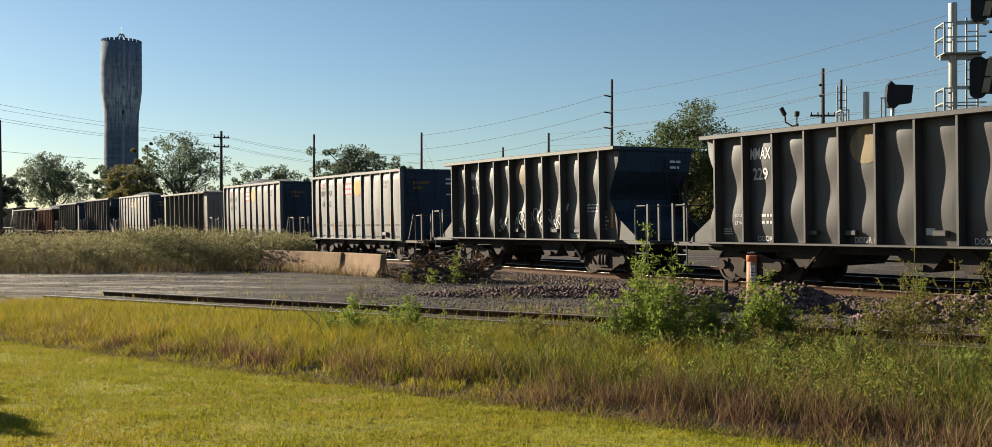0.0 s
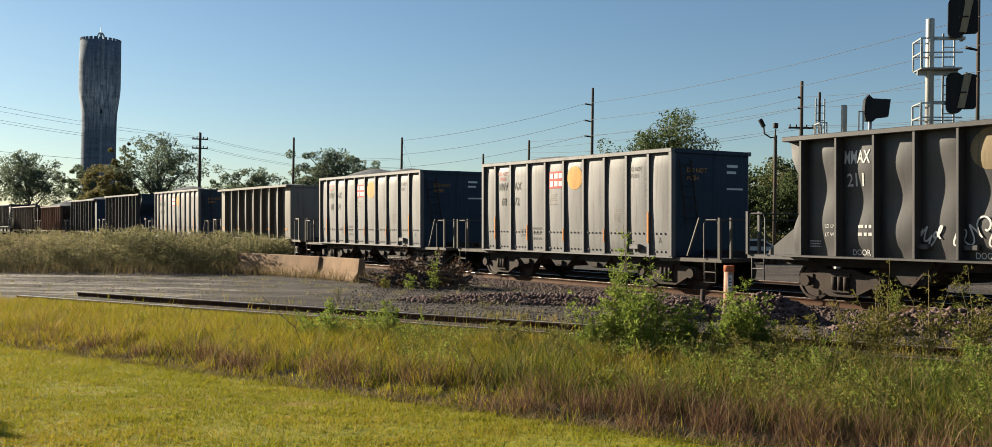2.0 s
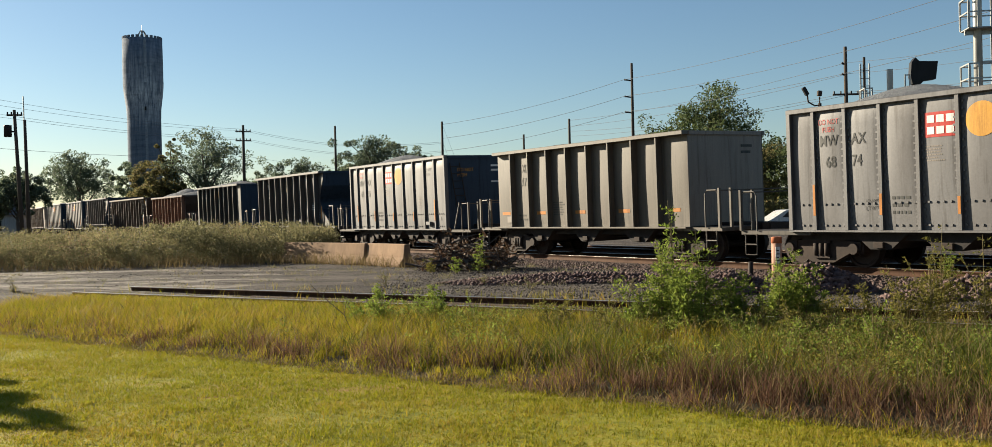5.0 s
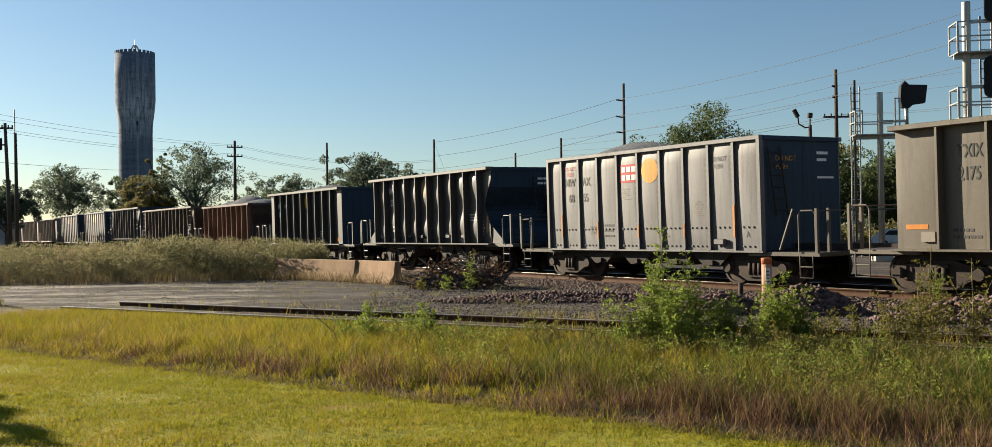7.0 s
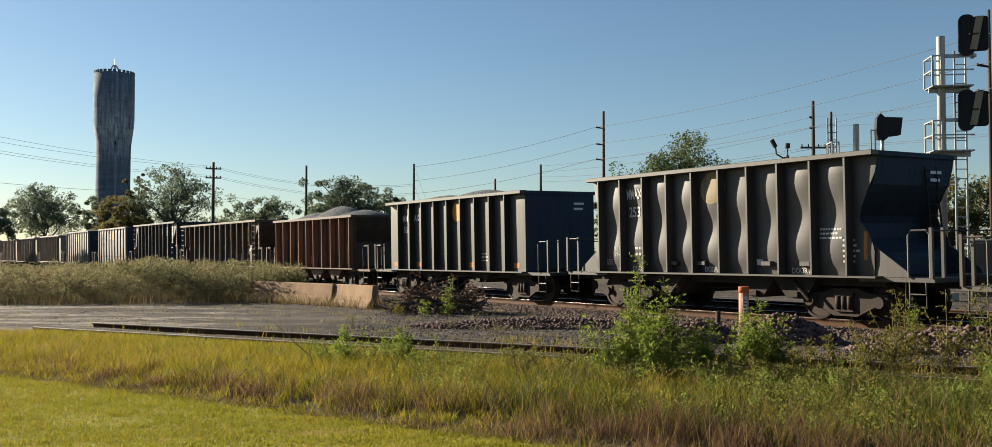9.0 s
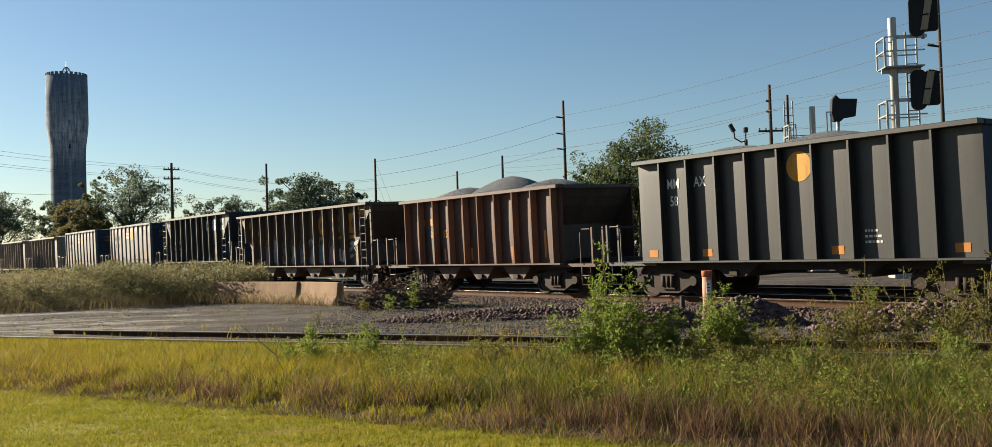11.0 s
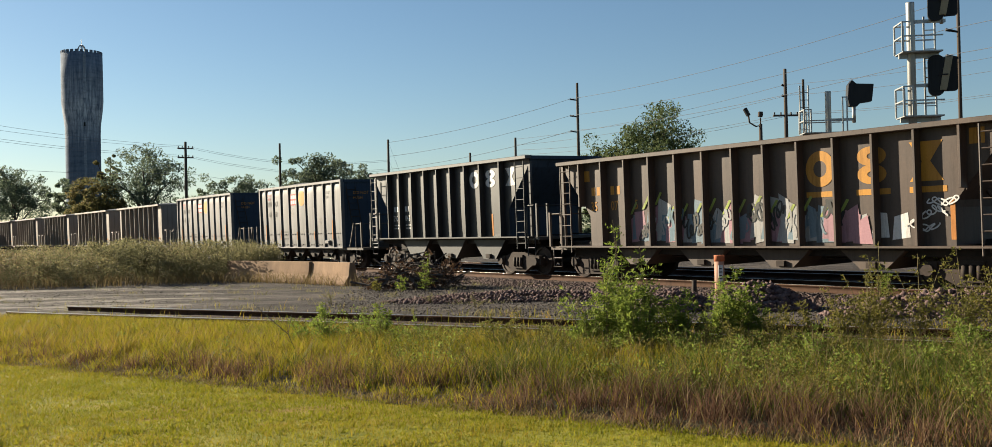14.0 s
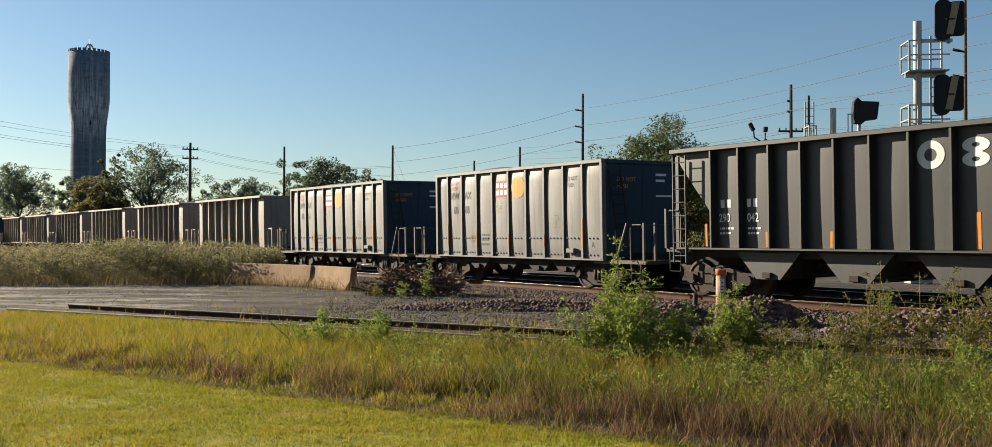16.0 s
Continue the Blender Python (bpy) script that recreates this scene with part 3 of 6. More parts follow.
def patch(car, body, name, outline, material, label="", n=None, lift=0.006):
    """A painted patch lying on the side sheet: a fan of small quads over an outline box or disc."""
    bm = bmesh.new()
    if n == "disc":
        cx, cz, r = outline
        ring0 = [bm.verts.new((cx, car.face_y(cx, cz) - lift, cz))]
        prev = None
        for k in range(1, 5):
            ring = []
            for j in range(28):
                a = 2 * math.pi * j / 28
                px, pz = cx + r * k / 4 * math.cos(a), cz + r * k / 4 * math.sin(a)
                ring.append(bm.verts.new((px, car.face_y(px, pz) - lift, pz)))
            for j in range(28):
                if prev is None:
                    bm.faces.new((ring0[0], ring[j], ring[(j + 1) % 28]))
                else:
                    bm.faces.new((prev[j], ring[j], ring[(j + 1) % 28], prev[(j + 1) % 28]))
            prev = ring
    else:
        (x0, zb0), (x1, zb1), (x2, zb2), (x3, zb3) = outline
        nu, nv = 8, 8
        g = []
        for j in range(nv + 1):
            v = j / nv
            row = []
            for i in range(nu + 1):
                u = i / nu
                px = (x0 * (1 - u) + x1 * u) * (1 - v) + (x3 * (1 - u) + x2 * u) * v
                pz = (zb0 * (1 - u) + zb1 * u) * (1 - v) + (zb3 * (1 - u) + zb2 * u) * v
                row.append(bm.verts.new((px, car.face_y(px, pz) - lift, pz)))
            g.append(row)
        for j in range(nv):
            for i in range(nu):
                bm.faces.new((g[j][i], g[j][i + 1], g[j + 1][i + 1], g[j + 1][i]))
    part(name, bm, material, body, label)


def scribble(car, body, x, z, w, h, seed, material, width=0.035):
    """A loose spray-can line: a thin ribbon of loops laid on the sheet."""
    r = random.Random(seed)
    f1, f2, ph = r.uniform(2, 4), r.uniform(4, 7), r.uniform(0, 6)
    n = 70
    pts = [(x + w * (i / n) + 0.12 * w * math.sin(f2 * 6.28 * i / n + ph), z + h * (0.5 + 0.45 * math.sin(f1 * 6.28 * i / n) * math.cos(f2 * 2.1 * i / n + ph))) for i in range(n + 1)]
    bm = bmesh.new()
    rows = []
    for i, (px, pz) in enumerate(pts):
        qx, qz = pts[min(i + 1, n)]
        ox, oz = pts[max(i - 1, 0)]
        dx, dz = qx - ox, qz - oz
        d = math.hypot(dx, dz) or 1
        a, b = -dz / d * width / 2, dx / d * width / 2
        rows.append([bm.verts.new((px + a, car.face_y(px + a, pz + b) - 0.024, pz + b)), bm.verts.new((px - a, car.face_y(px - a, pz - b) - 0.024, pz - b))])
    for q, t in zip(rows, rows[1:]):
        bm.faces.new((q[0], q[1], t[1], t[0]))
    part("graffiti", bm, material, body, "looping spray-painted scribble")


def rect(x, z, w, h):
    return [(x, z), (x + w, z), (x + w, z + h), (x, z + h)]


WHEEL_R = 0.44
SETS = []                            # wheelsets that turn
PARTS = {}


def wheelset_mesh():
    if "wheelset" not in PARTS:
        bm = bmesh.new()
        tube(bm, [(0, -1.0, 0), (0, 1.0, 0)], 0.085, 8)
        for sgn in (-1, 1):
            y = 0.7525 * sgn
            prof = [(0.10, -0.10), (0.16, -0.10), (0.20, -0.05), (0.36, -0.045), (0.38, -0.075), (WHEEL_R, -0.07), (WHEEL_R, 0.05), (WHEEL_R + 0.025, 0.055), (WHEEL_R + 0.025, 0.085), (0.38, 0.085), (0.36, 0.03), (0.18, 0.02), (0.10, 0.06)]
            seg, rings = 28, []
            for j in range(seg):
                a = 2 * math.pi * j / seg
                rings.append([bm.verts.new((rr * math.cos(a), y - sgn * 0.0 + (-sgn) * (-dy), rr * math.sin(a))) for rr, dy in [(p[0], -p[1]) for p in prof]])
            for j in range(seg):
                q, s = rings[j], rings[(j + 1) % seg]
                for i in range(len(prof) - 1):
                    bm.faces.new((q[i], q[i + 1], s[i + 1], s[i]))
            for j in range(4):
                a = math.pi / 2 * j
                box(bm, 0.09 * math.cos(a) - 0.02, 0.09 * math.cos(a) + 0.02, y + sgn * 0.10 - 0.02, y + sgn * 0.12, 0.09 * math.sin(a) - 0.02, 0.09 * math.sin(a) + 0.02)
        bmesh.ops.recalc_face_normals(bm, faces=bm.faces[:])
        me = bpy.data.meshes.new("wheelset")
        bm.to_mesh(me)
        bm.free()
        me.materials.append(M_WHEEL)
        PARTS["wheelset"] = me
    return PARTS["wheelset"]


def side_frame_mesh():
    if "side_frame" not in PARTS:
        bm = bmesh.new()
        out = [(-1.12, 0.52), (-1.02, 0.60), (-0.62, 0.62), (-0.30, 0.72), (0.30, 0.72), (0.62, 0.62), (1.02, 0.60), (1.12, 0.52), (1.10, 0.34), (0.74, 0.34), (0.30, 0.12), (-0.30, 0.12), (-0.74, 0.34), (-1.10, 0.34)]
        prism(bm, out, "y", -0.07, 0.07)
        box(bm, -0.24, 0.24, -0.13, -0.07, 0.22, 0.30)
        for x in (-0.15, 0.0, 0.15):
            tube(bm, [(x, -0.11, 0.28), (x, -0.11, 0.56)], 0.062, 8)
        box(bm, -0.25, 0.25, -0.13, -0.05, 0.56, 0.63)
        for x in (-0.89, 0.89):
            tube(bm, [(x, -0.17, 0.44), (x, 0.0, 0.44)], 0.125, 10)
            box(bm, x - 0.17, x + 0.17, -0.10, 0.02, 0.40, 0.60)
        me = bpy.data.meshes.new("side_frame")
        bm.to_mesh(me)
        bm.free()
        me.materials.append(M_TRUCK)
        PARTS["side_frame"] = me
    return PARTS["side_frame"]


def truck(car_ob, x, turning):
    t = part("truck", boxed(-0.28, 0.28, -1.05, 1.05, 0.45, 0.72, bevel=0.03), M_UNDER, car_ob, "four-wheel truck with cast side frames")
    t.matrix_basis = pose(x, 0, 0)
    for y, a in ((-1.02, 0), (1.02, 180)):
        f = shared("side_frame", side_frame_mesh(), t)
        f.matrix_basis = pose(0, y, 0, 0, 0, a)
    for dx in (-0.89, 0.89):
        w = shared("wheelset", wheelset_mesh(), t)
        w.matrix_basis = pose(dx, 0, WHEEL_R)
        if turning:
            SETS.append((w, dx))


def rails(body, x, sgn, z, paint, tall=1.0, W=1.45):
    """Handrails and steps of an end platform; sgn is the end's direction."""
    for y in (-W, -0.72 * W):
        bm = bmesh.new()
        box(bm, x - 0.03, x + 0.03, y - 0.035, y + 0.035, z, z + tall)
        part("stanchion", bm, paint, body)
    bm = bmesh.new()
    tube(bm, [(x, -W, z + tall - 0.06), (x, W, z + tall - 0.06)], 0.018, 6)
    part("crossrail", bm, paint, body)


def hoop(body, x0, x1, y, z, tall, paint):
    bm = bmesh.new()
    tube(bm, [(x0, y, z), (x0, y, z + tall - 0.1), (x0 + (x1 - x0) * 0.15, y, z + tall), (x1 - (x1 - x0) * 0.15, y, z + tall), (x1, y, z + tall - 0.1), (x1, y, z)], 0.02, 6)
    part("grab_rail", bm, paint, body)


def step(body, x, y, z, paint, w=0.36, h=0.5):
    bm = bmesh.new()
    tube(bm, [(x - w / 2, y, z), (x - w / 2, y, z - h), (x + w / 2, y, z - h), (x + w / 2, y, z)], 0.018, 6)
    tube(bm, [(x - w / 2, y, z - h * 0.5), (x + w / 2, y, z - h * 0.5)], 0.016, 6)
    part("step", bm, paint, body)


def ladder(body, x, y, z0, z1, across, paint, rungs=7, lean=(0, 0)):
    """A ladder standing at (x, y); across is the direction of its rungs."""
    ax, ay = across
    bm = bmesh.new()
    for k in (-0.21, 0.21):
        tube(bm, [(x + ax * k, y + ay * k, z0), (x + ax * k + lean[0], y + ay * k + lean[1], z1)], 0.022, 6)
    for i in range(rungs):
        f = (i + 0.5) / rungs
        px, py, pz = x + lean[0] * f, y + lean[1] * f, z0 + (z1 - z0) * f
        tube(bm, [(px - 0.21 * ax, py - 0.21 * ay, pz), (px + 0.21 * ax, py + 0.21 * ay, pz)], 0.014, 5)
    part("ladder", bm, paint, body)


def side_panels(car, body, far):
    """Bulged sheets between ribs, each sheet and rib on its own; the far side in one mesh."""
    hl = car.L / 2
    nx, nz = 10, 20
    for i in range(car.bays):
        bm = bmesh.new()
        g = []
        for j in range(nz + 1):
            z = car.z0 + (car.z1 - car.z0) * j / nz
            a, b = car.edges[i], car.edges[i + 1]
            k = car.inset(z)
            lo, hi = max(a, -hl + k), min(b, hl - k)
            if lo > hi:
                lo = hi = (a if i > car.bays / 2 else b)
            g.append([bm.verts.new((lo + (hi - lo) * q / nx, car.face_y(lo + (hi - lo) * q / nx, z), z)) for q in range(nx + 1)])
        for j in range(nz):
            for q in range(nx):
                bm.faces.new((g[j][q], g[j][q + 1], g[j + 1][q + 1], g[j + 1][q])).smooth = True
        bmesh.ops.remove_doubles(bm, verts=bm.verts[:], dist=1e-4)
        part("panel", bm, car.paint, body)
    rb = car.rib
    for i in range(1, car.bays):
        x = car.edges[i]
        zb = car.z0
        while car.inset(zb) > hl - abs(x) + 0.03 and zb < car.z1:
            zb += 0.05
        bm = bmesh.new()
        box(bm, x - car.rib_w, x + car.rib_w, -(car.W + rb), -(car.W - 0.01), zb, car.z1 - 0.02, bevel=0.006)
        part("rib", bm, car.rib_paint, body)
    # the far side and inner lining
    bm = bmesh.new()
    pts = []
    zs = [car.z0 + (car.z1 - car.z0) * j / 10 for j in range(11)]
    left = [(-hl + car.inset(z), z) for z in zs]
    right = [(hl - car.inset(z), z) for z in zs]
    prism(bm, left[::-1] + right, "y", car.W - 0.03, car.W)
    part("far_side", bm, car.paint, body)


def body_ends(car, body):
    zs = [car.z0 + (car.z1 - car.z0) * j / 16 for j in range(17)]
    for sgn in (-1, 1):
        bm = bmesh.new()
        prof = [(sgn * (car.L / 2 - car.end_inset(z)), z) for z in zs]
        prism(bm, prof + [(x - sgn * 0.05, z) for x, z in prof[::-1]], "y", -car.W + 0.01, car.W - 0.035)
        # the blue-grey end paint carries the end's shade in its colour
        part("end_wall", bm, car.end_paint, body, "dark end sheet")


def load_heaps(car, body, centres, top, material=M_LOADBASE):
    """Heaps of crushed stone in the hopper."""
    nx, ny = 60, 16
    r = random.Random(car.seed + 7)
    V, F = [], []
    for i in range(nx + 1):
        x = -car.L / 2 + 0.12 + (car.L - 0.24) * i / nx
        for j in range(ny + 1):
            y = -car.W + 0.08 + (2 * car.W - 0.16) * j / ny
            h = -0.30
            for cx, hh, rad in centres:
                d = math.hypot((x - cx) / rad, y / 1.45)
                h = max(h, hh * (1 - d ** 1.5) - 0.0)
            h = max(h, -0.30)
            V.append((x, y, car.z1 + h + 0.012 * noise.noise((x * 9, y * 9, car.seed))))
    for i in range(nx):
        for j in range(ny):
            a = i * (ny + 1) + j
            F.append((a, a + ny + 1, a + ny + 2, a + 1))
    solid("load", V, F, material, body, "heaped grey crushed stone", True)


def chutes(car, body, xs, w, depth, paint):
    for x in xs:
        bm = bmesh.new()
        prism(bm, [(x - w / 2, car.z0 - 0.06), (x - w * 0.18, car.z0 - depth), (x + w * 0.18, car.z0 - depth), (x + w / 2, car.z0 - 0.06)], "y", -1.25, 1.25)
        part("chute", bm, paint, body)
        bm = bmesh.new()
        box(bm, x - 0.12, x + 0.12, -1.33, -1.25, car.z0 - depth + 0.03, car.z0 - depth + 0.16, bevel=0.01)
        part("gate", bm, M_TRUCK, body)


def car_frame(car, name, label, turning, pitch, truck_in, platform=True, rail_paint=None):
    ob = empty(name)
    tagged(ob, label, "rail car", "cars of the train")
    hl = car.L / 2
    side_panels(car, ob, True)
    body_ends(car, ob)
    rp = rail_paint or car.paint
    for y0, y1 in ((-car.W - car.rib - 0.02, -car.W + 0.05), (car.W - 0.06, car.W + 0.08)):
        bm = bmesh.new()
        box(bm, -hl - 0.04, hl + 0.04, y0, y1, car.z1 - 0.05, car.z1 + 0.06, bevel=0.012)
        part("top_chord", bm, car.paint, ob)
    for sgn in (-1, 1):
        bm = bmesh.new()
        x = sgn * hl
        box(bm, x - 0.06, x + 0.06, -car.W + 0.02, car.W - 0.08, car.z1 - 0.06, car.z1 + 0.05, bevel=0.01)
        part("end_chord", bm, car.end_paint, ob)
    for y0, y1 in ((-car.W - car.rib, -car.W + 0.04), (car.W - 0.06, car.W + 0.05)):
        bm = bmesh.new()
        box(bm, -hl - 0.05, hl + 0.05, y0, y1, car.z0 - 0.045, car.z0 + 0.004, bevel=0.008)
        part("side_sill", bm, car.paint if y0 < 0 else M_UNDER, ob)
        bm = bmesh.new()
        box(bm, -hl + 0.05, hl - 0.05, *((y1 + 0.25, y1 + 0.32) if y0 < 0 else (y0, y1)), car.z0 - 0.24, car.z0 - 0.045, bevel=0.01)
        part("sill_web", bm, M_UNDER, ob)
    bm = bmesh.new()
    box(bm, -pitch / 2 + 0.35, pitch / 2 - 0.35, -0.3, 0.3, 0.74, 1.02)
    part("centre_sill", bm, M_UNDER, ob)
    bm = bmesh.new()
    box(bm, -hl + 0.1, hl - 0.1, -1.3, 1.3, car.z0 - 0.10, car.z0 - 0.02)
    part("floor", bm, M_UNDER, ob)
    for sgn in (-1, 1):
        bm = bmesh.new()
        x = sgn * (pitch / 2 - 0.35)
        box(bm, min(x, x + sgn * 0.36), max(x, x + sgn * 0.36), -0.11, 0.11, 0.76, 1.0, bevel=0.03)
        box(bm, x + sgn * 0.22 - 0.09, x + sgn * 0.22 + 0.09, -0.2, 0.16, 0.72, 1.02, bevel=0.03)
        part("coupler", bm, M_TRUCK, ob)
        e = sgn * (pitch / 2 - 0.42)
        if platform:
            z = car.z0 - 0.02
            bm = bmesh.new()
            box(bm, min(sgn * (hl - 0.5), e), max(sgn * (hl - 0.5), e), -1.42, 1.42, z - 0.10, z, bevel=0.01)
            part("platform", bm, rp, ob)
            rails(ob, e - sgn * 0.04, sgn, z, rp, 1.0)
            a, b = sorted((e - sgn * 0.08, e - sgn * 0.55))
            hoop(ob, a, b, -1.45, z, 0.95, rp)
            step(ob, e - sgn * 0.35, -1.45, z - 0.08, rp)
        truck(ob, sgn * (hl - truck_in), turning)
    bm = bmesh.new()
    tube(bm, [(hl - 2.6, -0.5, 0.62), (-hl + 2.6, -0.5, 0.62)], 0.02, 5)
    part("brake_rod", bm, M_UNDER, ob)
    return ob


def small_marks(car, ob, x, z, rows, w, material, h=0.05):
    """Small stencilling that cannot be read: rows of tiny plain bars."""
    r = random.Random(int(x * 100) + rows)
    for k in range(rows):
        bm = bmesh.new()
        px, end, zz = x, x + w * r.uniform(0.7, 1.0), z - k * h * 1.9
        while px < end:
            d = h * r.uniform(0.5, 1.6)
            bm.faces.new([bm.verts.new((a, car.face_y(a, c) - 0.006, c)) for a, c in rect(px, zz, d, h * 0.8)])
            px += d + h * 0.45
        tagged(part("stencil_mark", bm, material, ob), kind="stuff")


def end_marks(car, ob, material, yellow=True):
    """Lettering on the leading end sheet."""
    x = car.L / 2 - car.inset(car.z1 - 0.4) + 0.012
    bars = [(0.55, car.z1 - 0.38, 0.42, 0.07), (0.55, car.z1 - 0.55, 0.36, 0.07)]
    if yellow:
        bars += [(0.55, car.z1 - 0.98, 0.62, 0.05)]
    for y, z, w, h in bars:
        part("marking_bar", boxed(x, x + 0.006, y, y + w, z, z + h), material, ob)
    if yellow:
        for words, z in (("DO NOT", car.z1 - 0.55), ("PUSH", car.z1 - 0.75)):
            cu = bpy.data.curves.new("letters", "FONT")
            cu.body, cu.size, cu.resolution_u = words, 0.18, 2
            t = new("letters", cu)
            me = bpy.data.meshes.new_from_object(t)
            bpy.data.objects.remove(t)
            me.transform(pose(x + 0.004, -0.95, z, 90, 0, 90))
            bm = bmesh.new()
            bm.from_mesh(me)
            bmesh.ops.triangulate(bm, faces=bm.faces[:])
            islands(bm, "letter", M_LET_YELLOW, ob, "yellow stencilled letter of " + words)


def wavy_hopper(number, seed, turning, disc):
    c = Car(9.2, 1.015, 3.58, 11, 0.24, 0.066, "slope", M_DARK, M_END_SHADED, seed, W=1.40, waves=3.5, edges=[0] + [0.45 + 0.9 * i for i in range(10)] + [9.2])
    ob = car_frame(c, "hopper_car", "dark grey wavy-sided steel hopper car with white lettering", turning, 12.5, 1.1)
    hl = c.L / 2
    text_mesh(c, ob, "MMAX", -hl + 1.42, 2.98, 0.28, M_LET_WHITE, bold=0.006, squeeze=0.55)
    text_mesh(c, ob, number, -hl + 1.5, 2.50, 0.28, M_LET_WHITE, bold=0.006, squeeze=0.8)
    patch(c, ob, "disc", (0.0, 3.12, 0.40), disc, "faded orange disc", "disc")
    for words, x in (("DOOR B", -hl + 1.62), ("DOOR C", -hl + 4.28), ("DOOR A", -hl + 6.95)):
        text_mesh(c, ob, words, x, 1.05, 0.13, M_LET_WHITE)
    text_mesh(c, ob, "LD LMT", -hl + 0.95, 1.62, 0.085, M_LET_WHITE)
    text_mesh(c, ob, "LT WT", -hl + 0.95, 1.44, 0.085, M_LET_WHITE)
    small_marks(c, ob, -hl + 1.78, 1.62, 2, 0.5, M_LET_WHITE, 0.085)
    small_marks(c, ob, -hl + 0.55, 1.32, 3, 0.3, M_LET_WHITE, 0.03)
    small_marks(c, ob, hl - 1.45, 2.0, 3, 0.62, M_LET_WHITE, 0.05)
    small_marks(c, ob, hl - 0.85, 1.75, 5, 0.33, M_LET_WHITE, 0.06)
    for x, z, h in ((0.18, 1.2, 0.45), (2.9, 1.2, 0.4), (hl - 0.35, 1.35, 0.6), (-hl + 0.32, 1.3, 0.6)):
        patch(c, ob, "reflector", rect(x, z, 0.09, h), M_REFLECT)
    for x in (-1.5, -0.5, 1.55, 2.65):
        part("jack_pad", boxed(x, x + 0.3, -c.W - 0.14, -c.W - 0.02, 1.2, 1.32, bevel=0.02), c.paint, ob)
    patch(c, ob, "data_plate", rect(1.35, 1.22, 0.2, 0.14), M_LET_WHITE)
    chutes(c, ob, (-1.7, 1.1, 2.3), 1.3, 0.55, M_UNDER)
    for x, a in ((-1.2, 1), (2.2, -1)):
        part("door_strut", tube(bmesh.new(), [(x, -1.3, 0.95), (x - 0.5 * a, -1.3, 0.45)], 0.035, 5), M_TRUCK, ob)
    # gussets under the slope sheets and the ladder up the end
    for sgn in (-1, 1):
        for y in (-1.35, 1.35):
            bm = bmesh.new()
            x = sgn * (hl - 0.1)
            prism(bm, [(x, 1.0), (x + sgn * 0.75, 1.0), (x + sgn * 0.7, 1.12), (x - sgn * 0.05, 1.65), (x - sgn * 0.3, 1.65), (x - sgn * 0.3, 1.0)], "y", y - 0.03, y + 0.03)
            part("gusset", bm, c.paint, ob)
    ladder(ob, hl - 0.05, 0.75, 1.9, 3.4, (0, 1), M_UNDER, 6, (0.0, -0.2))
    end_marks(c, ob, M_LET_WHITE, False)
    if number == "211":
        for k, (x, w, h) in enumerate(((-1.45, 0.5, 0.45), (-0.7, 0.7, 0.7), (0.0, 0.8, 0.75), (0.75, 0.7, 0.7), (1.45, 0.5, 0.5), (1.9, 0.4, 0.4))):
            scribble(c, ob, x, 1.25 + (0.45 if k == 5 else 0), w, h, 30 + k, M_LET_WHITE)
    load_heaps(c, ob, [(-2.6, 0.14, 1.6), (0.4, 0.16, 1.6), (2.8, 0.1, 1.4)], 0.2)
    return ob, c


